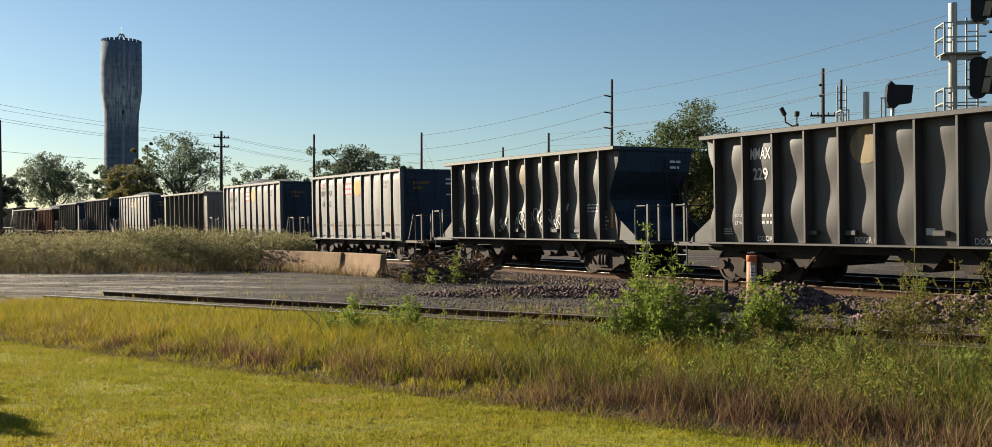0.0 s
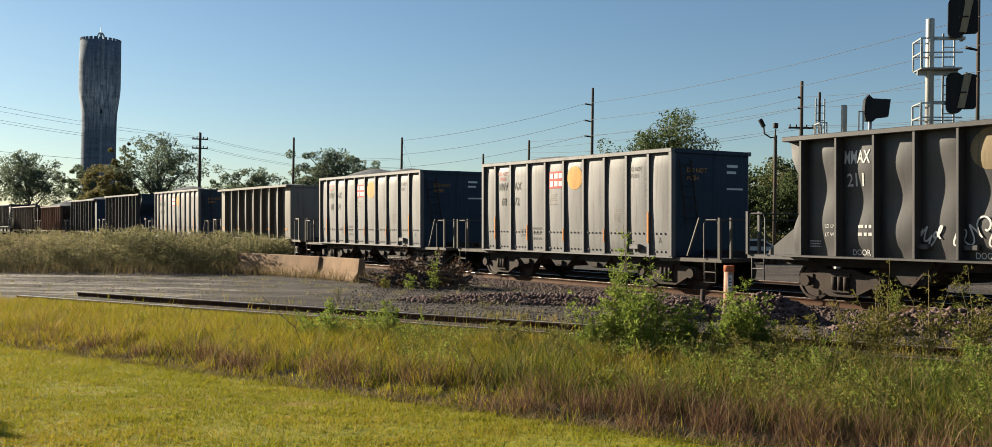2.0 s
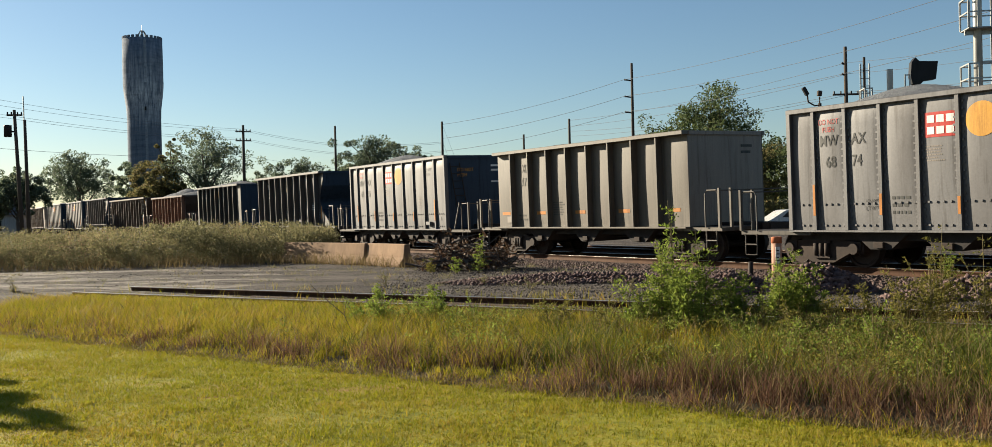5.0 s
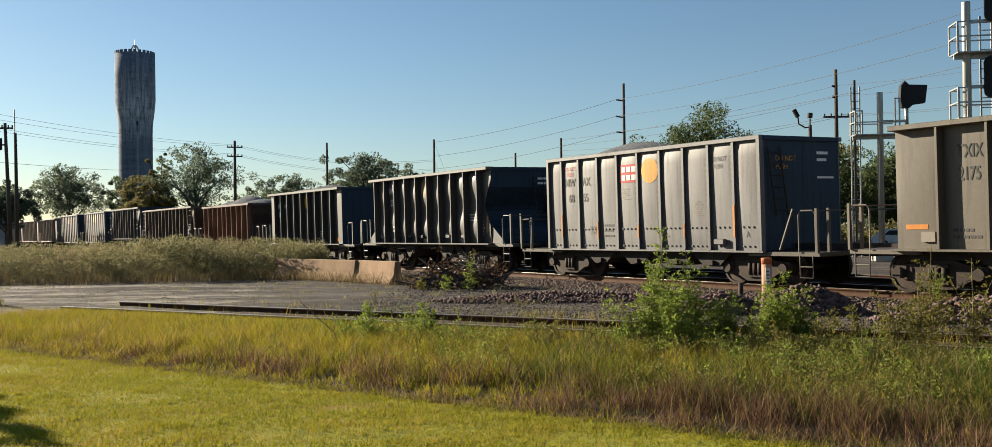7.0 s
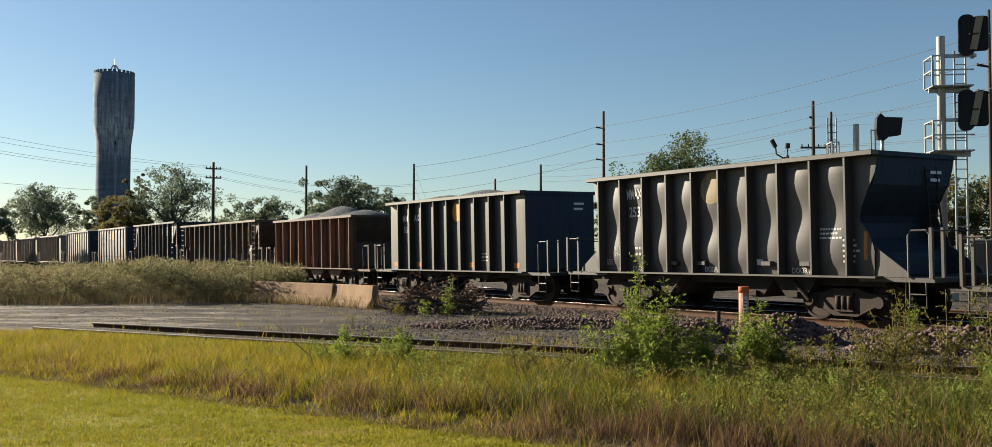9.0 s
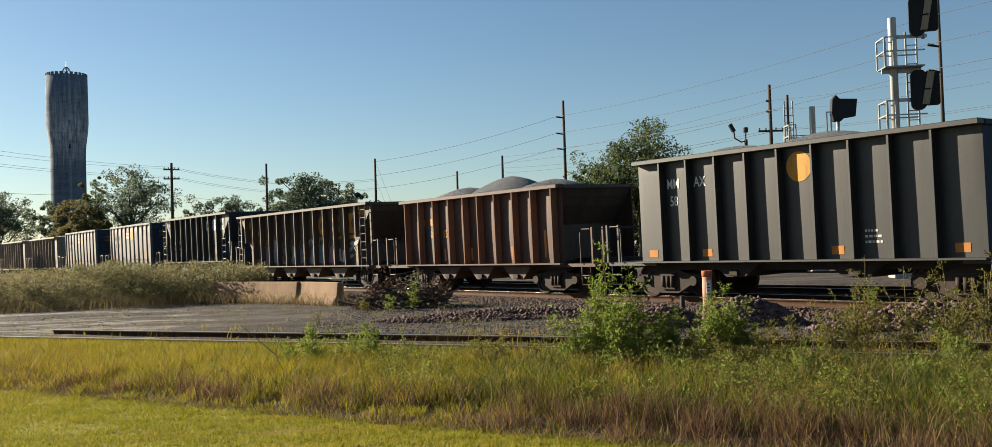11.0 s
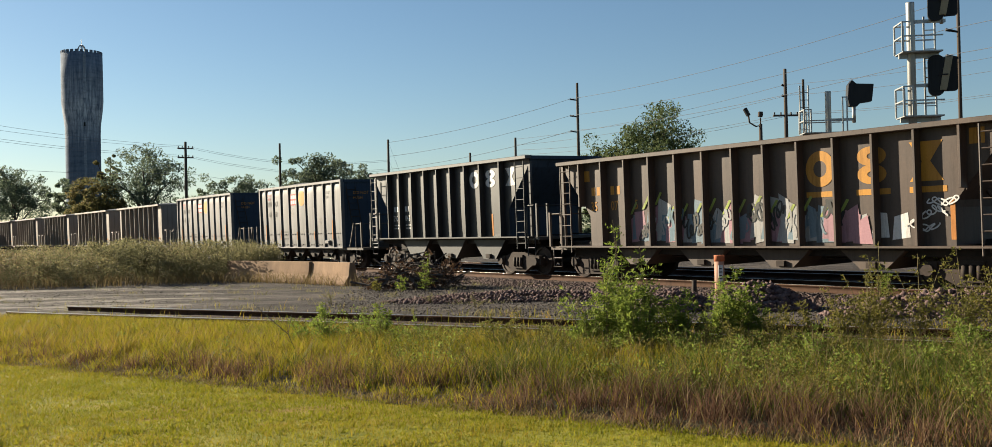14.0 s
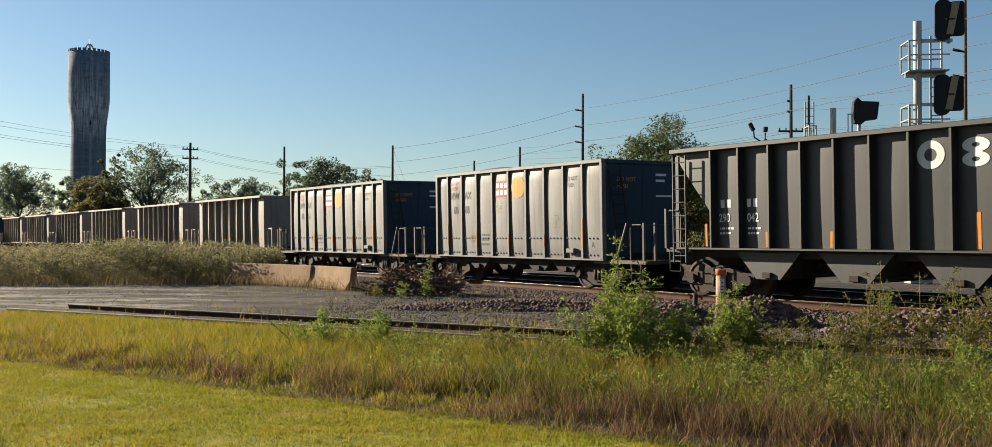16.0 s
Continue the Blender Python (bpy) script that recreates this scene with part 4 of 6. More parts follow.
def silver_gondola(number, seed, turning, heaps=((-2.2, 0.25, 1.9), (1.2, 0.15, 1.6)), plain=False):
    c = Car(8.6, 0.87, 3.58, 10, 0.085, 0.040, "flat", M_SILVER, M_END_SHADED, seed, W=1.42, waves=1.2, rib_w=0.045, edges=[0, 0.7, 1.55, 2.43, 3.32, 4.2, 5.1, 6.0, 6.9, 7.75, 8.6])
    ob = car_frame(c, "gondola_car", "silver riveted aluminium hopper car, ends coloured blue-grey for their shade", turning, 12.7, 0.55, True, M_RAILING)
    hl = c.L / 2
    if not plain:
        w = c.L / c.bays
        text_mesh(c, ob, "MW", -hl + 0.86, 2.74, 0.25, M_LET_BLACK, bold=0.004)
        text_mesh(c, ob, "AX", -hl + 1.70, 2.74, 0.25, M_LET_BLACK, bold=0.004)
        text_mesh(c, ob, number[:2], -hl + 1.02, 2.27, 0.25, M_LET_BLACK, bold=0.004)
        text_mesh(c, ob, number[2:], -hl + 1.70, 2.27, 0.25, M_LET_BLACK, bold=0.004)
        for words, x, z in (("DO NOT", -hl + 0.84, 3.22), ("PUSH", -hl + 0.95, 3.05), ("DO NOT", hl - w * 1.9, 3.1), ("PUSH", hl - w * 1.8, 2.92)):
            text_mesh(c, ob, words, x, z, 0.12, M_RED if x < 0 else M_LET_BLACK)
        x = -hl + 3.46
        patch(c, ob, "panel_sign", rect(x, 2.74, 0.70, 0.50), M_RED, "red rectangle with white block shapes")
        for k in range(3):
            patch(c, ob, "sign_bar", rect(x + 0.06 + 0.21 * k, 3.03, 0.16, 0.15), M_LET_WHITE, lift=0.011)
            patch(c, ob, "sign_bar", rect(x + 0.06 + 0.21 * k, 2.80, 0.16, 0.15), M_LET_WHITE, lift=0.011)
        small_marks(c, ob, x, 2.55, 6, 0.4, M_TANGREY, 0.03)
        patch(c, ob, "disc", (-hl + 4.68, 3.02, 0.34), M_SUNDISC, "bright orange disc", "disc")
        text_mesh(c, ob, "LD LMT", -hl + w * 2.35, 1.45, 0.09, M_LET_BLACK)
        text_mesh(c, ob, "LT WT", -hl + w * 2.35, 1.30, 0.09, M_LET_BLACK)
        small_marks(c, ob, -hl + w * 3.1, 1.52, 3, 0.45, M_LET_BLACK, 0.08)
        small_marks(c, ob, hl - w * 2.6, 2.1, 7, 0.3, M_TANGREY, 0.03)
        text_mesh(c, ob, "A", hl - w * 0.6, 1.2, 0.16, M_LET_BLACK)
    for i, h in ((1, 0.7), (3, 0.45), (5, 0.35), (7, 0.35), (9, 0.8)):
        x = c.edges[i]
        part("reflector", boxed(x - 0.030, x + 0.030, -c.W - c.rib - 0.006, -c.W - c.rib + 0.004, 1.2, 1.2 + h), M_REFLECT, ob)
    # rivet rows: beside each rib, and two along the foot
    r_pts = []
    for i in range(1, c.bays):
        x = c.edges[i]
        for z in np.arange(1.0, 3.45, 0.15):
            r_pts.append((x + 0.09, z))
            r_pts.append((x - 0.09, z))
    for z in (0.98, 1.45):
        for x in np.arange(-hl + 0.15, hl - 0.1, 0.16):
            r_pts.append((x, z))
    bm = bmesh.new()
    for x, z in r_pts:
        y = c.face_y(x, z)
        box(bm, x - 0.022, x + 0.022, y - 0.024, y + 0.01, z - 0.02, z + 0.02)
    tagged(part("rivets", bm, M_SILVER, ob), kind="stuff")
    bm = bmesh.new()
    box(bm, hl - 1.5, hl - 1.15, -c.W - 0.15, -c.W - 0.02, 1.02, 1.16, bevel=0.02)
    part("jack_pad", bm, c.paint, ob)
    for x in (-hl + 0.02, hl - 0.02):
        part("corner_post", boxed(x - 0.06, x + 0.06, -c.W - 0.1, -c.W + 0.05, c.z0, c.z1, bevel=0.01), c.paint, ob)
    ladder(ob, hl + 0.10, -0.85, 1.7, 3.35, (0, 1), M_UNDER, 6, (0, -0.25))
    bm = bmesh.new()
    tube(bm, [(hl + 0.9, -1.42, 1.85), (hl + 0.5, -1.42, 0.9)], 0.03, 5)
    part("platform_brace", bm, M_RAILING, ob)
    end_marks(c, ob, M_LET_WHITE)
    chutes(c, ob, (-2.1, -0.5, 1.1, 2.4), 1.4, 0.42, M_UNDER)
    load_heaps(c, ob, list(heaps), 0.25)
    return ob, c


def tan_hopper(seed, turning, lettered, paint=M_TAN):
    c = Car(9.3, 0.95, 3.42, 9, 0.20, 0.020, "flat", paint, M_TANGREY, seed, W=1.40, waves=1.6)
    ob = car_frame(c, "hopper_car", "tan steel hopper car with black lettering and ribbed sides", turning, 12.5, 0.7)
    hl, w = c.L / 2, c.L / c.bays
    if lettered:
        text_mesh(c, ob, "TXIX", -hl + w * 1.32, 2.74, 0.27, M_LET_BLACK, bold=0.005, squeeze=0.62)
        text_mesh(c, ob, "2175", -hl + w * 1.34, 2.30, 0.27, M_LET_BLACK, bold=0.005, squeeze=0.62)
        small_marks(c, ob, -hl + w * 1.2, 1.3, 2, 0.6, M_LET_BLACK, 0.07)
        small_marks(c, ob, -hl + w * 3.1, 1.7, 6, 0.6, M_LET_BLACK, 0.04)
    for i in (0, 2, 4, 6, 8):
        patch(c, ob, "reflector", rect(-hl + w * (i + 0.2), 1.35, 0.5, 0.1), M_REFLECT)
    part("data_plate", boxed(-hl + w * 0.55, -hl + w * 0.85, -c.W - 0.06, -c.W - 0.02, 1.1, 1.3), M_TANGREY, ob)
    chutes(c, ob, (-2.4, 0, 2.4), 1.5, 0.45, M_UNDER)
    load_heaps(c, ob, [(-2.5, 0.22, 1.8), (1.5, 0.22, 1.8)], 0.2)
    end_marks(c, ob, M_LET_BLACK, False)
    return ob, c


def dark_gondola(seed, turning):
    c = Car(9.0, 0.95, 3.46, 10, 0.20, 0.010, "flat", M_BLACK, M_END_SHADED, seed, W=1.40, waves=1.0)
    ob = car_frame(c, "gondola_car", "near-black ribbed hopper car with an orange disc", turning, 12.4, 0.6)
    hl, w = c.L / 2, c.L / c.bays
    text_mesh(c, ob, "MM", -hl + w * 1.1, 2.75, 0.25, M_LET_WHITE, bold=0.005)
    text_mesh(c, ob, "AX", -hl + w * 2.1, 2.75, 0.25, M_LET_WHITE, bold=0.005)
    text_mesh(c, ob, "58", -hl + w * 1.2, 2.32, 0.25, M_LET_WHITE, bold=0.005)
    patch(c, ob, "disc", (-hl + w * 5.5, 2.98, 0.33), M_SUNDISC, "orange disc", "disc")
    for i in (0, 2, 6, 9):
        patch(c, ob, "reflector", rect(-hl + w * (i + 0.3), 1.05, 0.3, 0.18), M_REFLECT)
    small_marks(c, ob, -hl + w * 7.2, 1.5, 3, 0.4, M_LET_WHITE, 0.06)
    chutes(c, ob, (-1.6, 1.6), 1.5, 0.4, M_UNDER)
    load_heaps(c, ob, [(-2.3, 0.28, 1.5), (0.3, 0.35, 1.6)], 0.3)
    end_marks(c, ob, M_LET_WHITE, False)
    return ob, c


def logo_shape(car, ob, kind, x, z, w, h, material):
    """A large painted mark as a plain shape: a ring, two stacked discs or an hourglass."""
    quads = []
    if kind == "ring":
        for k in range(24):
            a, b = 2 * math.pi * k / 24, 2 * math.pi * (k + 1) / 24
            quads.append([(0.5 + 0.5 * r * math.cos(q), 0.5 + 0.5 * r * math.sin(q)) for r, q in ((0.45, a), (1, a), (1, b), (0.45, b))])
    elif kind == "discs":
        for c in (0.26, 0.74):
            for k in range(20):
                a, b = 2 * math.pi * k / 20, 2 * math.pi * (k + 1) / 20
                quads.append([(0.5 + 0.46 * r * math.cos(q), c + 0.26 * r * math.sin(q)) for r, q in ((0.3, a), (1, a), (1, b), (0.3, b))])
    else:
        quads = [[(0.02, 0), (0.98, 0), (0.62, 0.5), (0.38, 0.5)], [(0.38, 0.5), (0.62, 0.5), (0.98, 1), (0.02, 1)]]
    bm = bmesh.new()
    for q in quads:
        n = 8 if kind == "hourglass" else 2
        g = []
        for j in range(n + 1):
            row = []
            for i in range(n + 1):
                u, v = i / n, j / n
                px = x + w * ((q[0][0] * (1 - u) + q[1][0] * u) * (1 - v) + (q[3][0] * (1 - u) + q[2][0] * u) * v)
                pz = z + h * ((q[0][1] * (1 - u) + q[1][1] * u) * (1 - v) + (q[3][1] * (1 - u) + q[2][1] * u) * v)
                row.append(bm.verts.new((px, car.face_y(px, pz) - 0.008, pz)))
            g.append(row)
        for j in range(n):
            for i in range(n):
                bm.faces.new((g[j][i], g[j][i + 1], g[j + 1][i + 1], g[j + 1][i]))
    part("logo_shape", bm, material, ob)


def mark_blocks(car, ob, x, z, count, material, w=0.15, h=0.23):
    """Lettering of a company mark, as plain blocks."""
    for k in range(count):
        patch(car, ob, "marking_bar", rect(x + k * (w + 0.07), z, w, h), material)


def rust_hopper(seed, turning):
    c = Car(8.7, 0.93, 3.12, 11, 0.23, 0.022, "lean", M_RUST, M_BROWNBLK, seed, W=1.38, waves=1.6, edges=[0, 0.3, 1.2, 2.14, 3.08, 3.95, 4.75, 5.67, 6.6, 7.5, 8.45, 8.7])
    ob = car_frame(c, "hopper_car", "rust-brown weathered hopper car heaped with grey stone", turning, 12.2, 0.75, True, M_RUST)
    hl, w = c.L / 2, c.L / c.bays
    mark_blocks(c, ob, -hl + w * 1.15, 2.25, 2, M_LET_YELLOW)
    mark_blocks(c, ob, -hl + w * 2.1, 2.25, 2, M_LET_YELLOW)
    for words, i in (("29", 1.12), ("04", 2.1), ("83", 3.1)):
        text_mesh(c, ob, words, -hl + w * i, 1.83, 0.25, M_LET_YELLOW, bold=0.004)
    patch(c, ob, "repaint_patch", rect(-hl + w * 1.05, 1.0, w * 0.9, 1.2), M_BLACK, lift=0.004)
    patch(c, ob, "repaint_patch", rect(-hl + w * 2.05, 1.0, w * 0.9, 1.2), M_BLACK, lift=0.004)
    for i, z, h in ((1.0, 1.1, 0.6), (3.0, 1.05, 0.4), (5.0, 1.05, 0.4), (7.75, 1.05, 0.4), (9.8, 1.1, 0.8)):
        patch(c, ob, "reflector", rect(-hl + w * i + 0.08, z, 0.10, h), M_REFLECT)
    chutes(c, ob, (-1.9, 0, 1.9), 1.5, 0.5, M_RUST)
    load_heaps(c, ob, [(-2.3, 0.42, 1.35), (0.2, 0.62, 1.7), (2.4, 0.36, 1.2)], 0.5)
    return ob, c


def long_hopper(seed, turning):
    c = Car(12.9, 0.93, 3.27, 14, 0.22, 0.010, "open", M_BROWNBLK, M_BROWNBLK, seed, W=1.38, waves=1.3)
    ob = car_frame(c, "hopper_car", "long weathered black hopper car with yellow block lettering and graffiti", turning, 15.0, 1.0, True, M_BROWNBLK)
    hl, w = c.L / 2, c.L / c.bays
    mark_blocks(c, ob, -hl + w * 1.35, 2.32, 2, M_LET_YELLOW)
    mark_blocks(c, ob, -hl + w * 2.2, 2.32, 2, M_LET_YELLOW)
    for words, i in (("35", 1.3), ("07", 2.2), ("5", 3.2)):
        text_mesh(c, ob, words, -hl + w * i, 1.9, 0.26, M_LET_YELLOW, bold=0.004)
    for shape, i in (("ring", 9.1), ("discs", 10.45), ("hourglass", 11.75)):
        logo_shape(c, ob, shape, -hl + w * i, 2.2, w * 0.80, 0.78, M_LET_YELLOW)
        patch(c, ob, "logo_bar", rect(-hl + w * i, 1.98, w * 0.85, 0.12), M_LET_YELLOW)
    patch(c, ob, "logo_bar", rect(-hl + w * 0.95, 2.72, 0.3, 0.3), M_LET_YELLOW)
    patch(c, ob, "logo_bar", rect(-hl + w * 13.1, 2.85, 0.3, 0.3), M_LET_YELLOW)
    patch(c, ob, "logo_bar", rect(-hl + w * 12.65, 1.05, 0.1, 0.8), M_REFLECT)
    r = random.Random(3)
    mats = [M_GRAF_PINK, M_GRAF_PALE, M_GRAF_BLUE, M_GRAF_PINK, M_GRAF_BLUE]
    for k in range(46):
        x = -hl + w * (2.9 + 0.165 * k)
        z0, z1 = 0.98 + r.uniform(0, 0.12), 1.72 + r.uniform(-0.2, 0.3)
        a, wd = r.uniform(-0.14, 0.14), r.uniform(0.26, 0.50)
        patch(c, ob, "graffiti", [(x, z0), (x + wd, z0 + r.uniform(-0.05, 0.1)), (x + wd + a, z1), (x + a + 0.05, z1 + r.uniform(-0.25, 0.2))], mats[r.randrange(5)], "spray-painted abstract shape", lift=0.004 + 0.0003 * k)
        if k % 3 == 1:
            patch(c, ob, "graffiti", [(x - 0.05, z1), (x + 0.05, z1 + 0.02), (x + 0.25, z1 + 0.32), (x + 0.18, z1 + 0.34)], M_GRAF_GREEN, "thin green spray stroke", lift=0.022)
    for k in range(12):
        scribble(c, ob, -hl + w * (3.4 + 0.56 * k), 1.05 + 0.1 * (k % 3), 0.5, r.uniform(0.5, 0.9), 60 + k, (M_LET_BLACK, M_GRAF_PALE, M_GRAF_BLUE, M_LET_BLACK)[k % 4], 0.05)
    for k in range(3):
        scribble(c, ob, -hl + w * (11.7 + 0.25 * k), 1.2 + 0.25 * k, 0.6, 0.3, 80 + k, M_LET_WHITE, 0.03)
    for k in range(5):
        x = -hl + w * (9.3 + 0.5 * k)
        patch(c, ob, "graffiti", [(x, 1.05 + 0.05 * (k % 2)), (x + 0.4, 1.1), (x + 0.36, 1.6), (x + 0.06, 1.52 + 0.1 * (k % 2))], M_GRAF_PALE if k < 3 else M_LET_WHITE, "pale spray-painted shape", lift=0.005)
    chutes(c, ob, (-3.6, -1.3, 1.1, 3.4), 1.6, 0.5, M_BROWNBLK)
    for sgn in (-1, 1):
        x = sgn * (hl - 0.32)
        ladder(ob, x, -c.W - 0.2, 0.75, 3.2, (1, 0), M_BROWNBLK, 8)
        for y in (-1.42, 1.38):
            part("corner_post", boxed(sgn * hl - 0.05, sgn * hl + 0.05, y, y + 0.08, 0.85, 3.25), M_BROWNBLK, ob)
        for y in (-0.5, 0.5):
            bm = bmesh.new()
            tube(bm, [(sgn * (hl - 1.0), y, 2.0), (sgn * (hl - 0.1), y, 0.95)], 0.05, 5)
            part("end_brace", bm, M_BROWNBLK, ob)
    load_heaps(c, ob, [(-3, 0.0, 2.0), (2.5, 0.0, 2.0)], 0.0)
    return ob, c


def black_hopper(seed, turning):
    c = Car(9.85, 1.22, 3.61, 10, 0.19, 0.014, "open", M_BLACK, M_END_SHADED, seed, W=1.40, waves=1.4, edges=[0, 1.3, 2.15, 3.03, 3.9, 4.75, 5.6, 6.47, 7.35, 8.45, 9.85])
    ob = car_frame(c, "hopper_car", "black three-bay hopper car with pale block lettering", turning, 11.4, 1.15, True, M_BLACK)
    hl, w = c.L / 2, c.L / c.bays
    mark_blocks(c, ob, -hl + 1.48, 2.18, 2, M_LET_WHITE, 0.12, 0.19)
    mark_blocks(c, ob, -hl + 2.28, 2.18, 2, M_LET_WHITE, 0.12, 0.19)
    text_mesh(c, ob, "290", -hl + 1.42, 1.84, 0.21, M_LET_WHITE, bold=0.004)
    text_mesh(c, ob, "042", -hl + 2.28, 1.84, 0.21, M_LET_WHITE, bold=0.004)
    small_marks(c, ob, -hl + 1.45, 1.66, 2, 0.4, M_LET_WHITE, 0.06)
    small_marks(c, ob, -hl + 2.3, 1.66, 2, 0.4, M_LET_WHITE, 0.06)
    for shape, i in (("ring", 6.56), ("discs", 7.46), ("hourglass", 8.56)):
        logo_shape(c, ob, shape, -hl + i, 2.80, 0.58, 0.56, M_LET_WHITE)
    for i, h in ((0.95, 0.55), (2.85, 0.35), (4.6, 0.35), (5.0 + 0.6, 0.35), (7.85, 0.7)):
        patch(c, ob, "reflector", rect(-hl + w * i, 1.25, 0.10, h), M_REFLECT)
    chutes(c, ob, (-2.2, 0.1, 2.4), 1.9, 0.72, M_BLACK)
    for sgn in (-1, 1):
        x = sgn * (hl - 0.3)
        ladder(ob, x, -c.W - 0.2, 0.85, 3.5, (1, 0), M_BLACK, 8)
        for y in (-1.42, 1.38):
            part("corner_post", boxed(sgn * (hl - 0.05) - 0.05, sgn * (hl - 0.05) + 0.05, y, y + 0.08, 1.1, 3.5), M_BLACK, ob)
    load_heaps(c, ob, [(-2.3, 0.0, 1.6), (2, 0.0, 1.6)], 0.0)
    return ob, c


# each car with the place of its middle on the line at the start
SPEED = 7.877
TRAIN = []


def couple(made, s):
    TRAIN.append((made[0], s))


couple(wavy_hopper("229", 11, True, M_SUNDISC_OLD), 12.9)
couple(wavy_hopper("211", 12, True, M_SUNDISC_OLD), 25.45)
couple(silver_gondola("6872", 13, True), 38.0)
couple(silver_gondola("6874", 14, True, ((-2.0, 0.42, 1.9), (1.0, 0.3, 1.6))), 50.65)
couple(tan_hopper(15, True, True), 63.05)
couple(silver_gondola("6855", 16, True, ((-1.6, 0.42, 2.0), (2.2, 0.1, 1.2))), 75.6)
couple(wavy_hopper("253", 17, True, M_SUNDISC_OLD), 87.9)
couple(dark_gondola(18, True), 100.4)
couple(rust_hopper(19, True), 112.4)
couple(long_hopper(20, True), 125.75)
couple(black_hopper(21, True), 138.65)
couple(silver_gondola("6868", 22, True, ((-2.2, 0.25, 1.6), (1.4, 0.1, 1.6))), 150.6)
couple(silver_gondola("6861", 23, True), 163.05)
couple(tan_hopper(24, False, False, M_TANGREY), 175.45)
s0 = 187.7
base_tan, base_silver = TRAIN[13][0], TRAIN[12][0]
for k in range(8):
    src = base_silver if k in (5,) else base_tan
    TRAIN.append((copy_thing(src, pose(0, 0, 0)), s0 + 12.35 * k))

# ---- tower ----
def water_tower(x, y):
    t = empty("water_tower", pose(x, y, 0))
    R = 3.55

    def lathe(name, prof, seg, mat, flute=0.0, label=""):
        V, F = [], []
        for r, z in prof:
            for j in range(seg):
                rr = r * (1 + (flute if j % 2 else 0))
                a = 2 * math.pi * j / seg
                V.append((rr * math.cos(a), rr * math.sin(a), z))
        for i in range(len(prof) - 1):
            for j in range(seg):
                F.append((i * seg + j, i * seg + (j + 1) % seg, (i + 1) * seg + (j + 1) % seg, (i + 1) * seg + j))
        return solid(name, V, F, mat, t, label)
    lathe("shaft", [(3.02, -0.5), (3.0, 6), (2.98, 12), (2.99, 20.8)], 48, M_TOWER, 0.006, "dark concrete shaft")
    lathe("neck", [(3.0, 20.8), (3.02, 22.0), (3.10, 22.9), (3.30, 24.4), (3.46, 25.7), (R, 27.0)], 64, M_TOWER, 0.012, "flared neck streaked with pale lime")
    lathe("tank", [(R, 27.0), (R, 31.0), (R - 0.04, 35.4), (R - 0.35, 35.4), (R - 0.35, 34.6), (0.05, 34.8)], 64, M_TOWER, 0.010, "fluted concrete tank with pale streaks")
    tooth = None
    for j in range(26):
        a = 360 * j / 26
        if tooth is None:
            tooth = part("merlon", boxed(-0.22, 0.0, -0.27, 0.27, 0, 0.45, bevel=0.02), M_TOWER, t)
            ob = tooth
        else:
            ob = shared("merlon", tooth.data, t)
        ob.matrix_basis = pose(R * math.cos(radians(a)), R * math.sin(radians(a)), 35.39, 0, 0, a)
    for a in (0, 60, 120):
        bm = bmesh.new()
        tube(bm, [(0.75 * math.cos(math.pi * k / 10) * math.cos(radians(a)), 0.75 * math.cos(math.pi * k / 10) * math.sin(radians(a)), 35.85 + 1.3 * math.sin(math.pi * k / 10)) for k in range(11)], 0.10, 5)
        part("dome_hoop", bm, M_GALV, t)
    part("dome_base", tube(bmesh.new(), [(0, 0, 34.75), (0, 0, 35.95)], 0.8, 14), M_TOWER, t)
    part("mast", tube(bmesh.new(), [(0, 0, 37.1), (0, 0, 38.2)], 0.05, 5), M_GALV, t)
    # a pale vertical joint and a small opening, facing the yard
    a = math.atan2(-y, -x) + 0.12
    for z0, z1, r0, r1 in ((3, 20.6, 3.03, 3.01), (27.1, 35.0, R + 0.01, R - 0.01)):
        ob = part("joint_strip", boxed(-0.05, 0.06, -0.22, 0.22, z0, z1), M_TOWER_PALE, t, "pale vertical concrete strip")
        ob.matrix_basis = pose(r1 * math.cos(a), r1 * math.sin(a), 0, 0, 0, math.degrees(a))
    ob = part("vent_opening", boxed(-0.05, 0.05, -0.15, 0.15, 22.0, 22.7), M_SIGNAL, t)
    ob.matrix_basis = pose(3.06 * math.cos(a), 3.28 * math.sin(a), 0, 0, 0, math.degrees(a))
    return tagged(t, "tall dark concrete water tower with a notched rim", "tower")


water_tower(-69.3, 180)


# ---- poles, wires, signals ----
def utility_pole(x, y, h, arms=(), lean=(0, 0), r=0.15, steel=False, label="dark timber utility pole against the sky", stubs=()):
    p = empty("utility_pole", pose(x, y, 0))
    mat = M_POLE
    part("shaft", tube(bmesh.new(), [(0, 0, -0.3), (lean[0] * h / 2, lean[1] * h / 2, h / 2), (lean[0] * h, lean[1] * h, h)], r, 8, r * 0.65), mat, p)
    for z, w, turn in arms:
        ob = part("crossarm", boxed(-w / 2, w / 2, -0.06, 0.06, -0.06, 0.06), mat, p)
        ob.matrix_basis = pose(lean[0] * z, lean[1] * z, z, 0, 0, turn)
        for k in (-0.45, -0.2, 0.2, 0.45):
            i = part("insulator", tube(bmesh.new(), [(0, 0, 0.05), (0, 0, 0.22)], 0.05, 6), M_SIGNAL, ob)
            i.matrix_basis = pose(k * w, 0, 0)
    for z, w in stubs:
        bm = bmesh.new()
        tube(bm, [(0, 0, z - 0.12), (-w, 0, z)], 0.05, 6, 0.08)
        part("insulator_arm", bm, M_SIGNAL, p)
    return tagged(p, label, "pole")


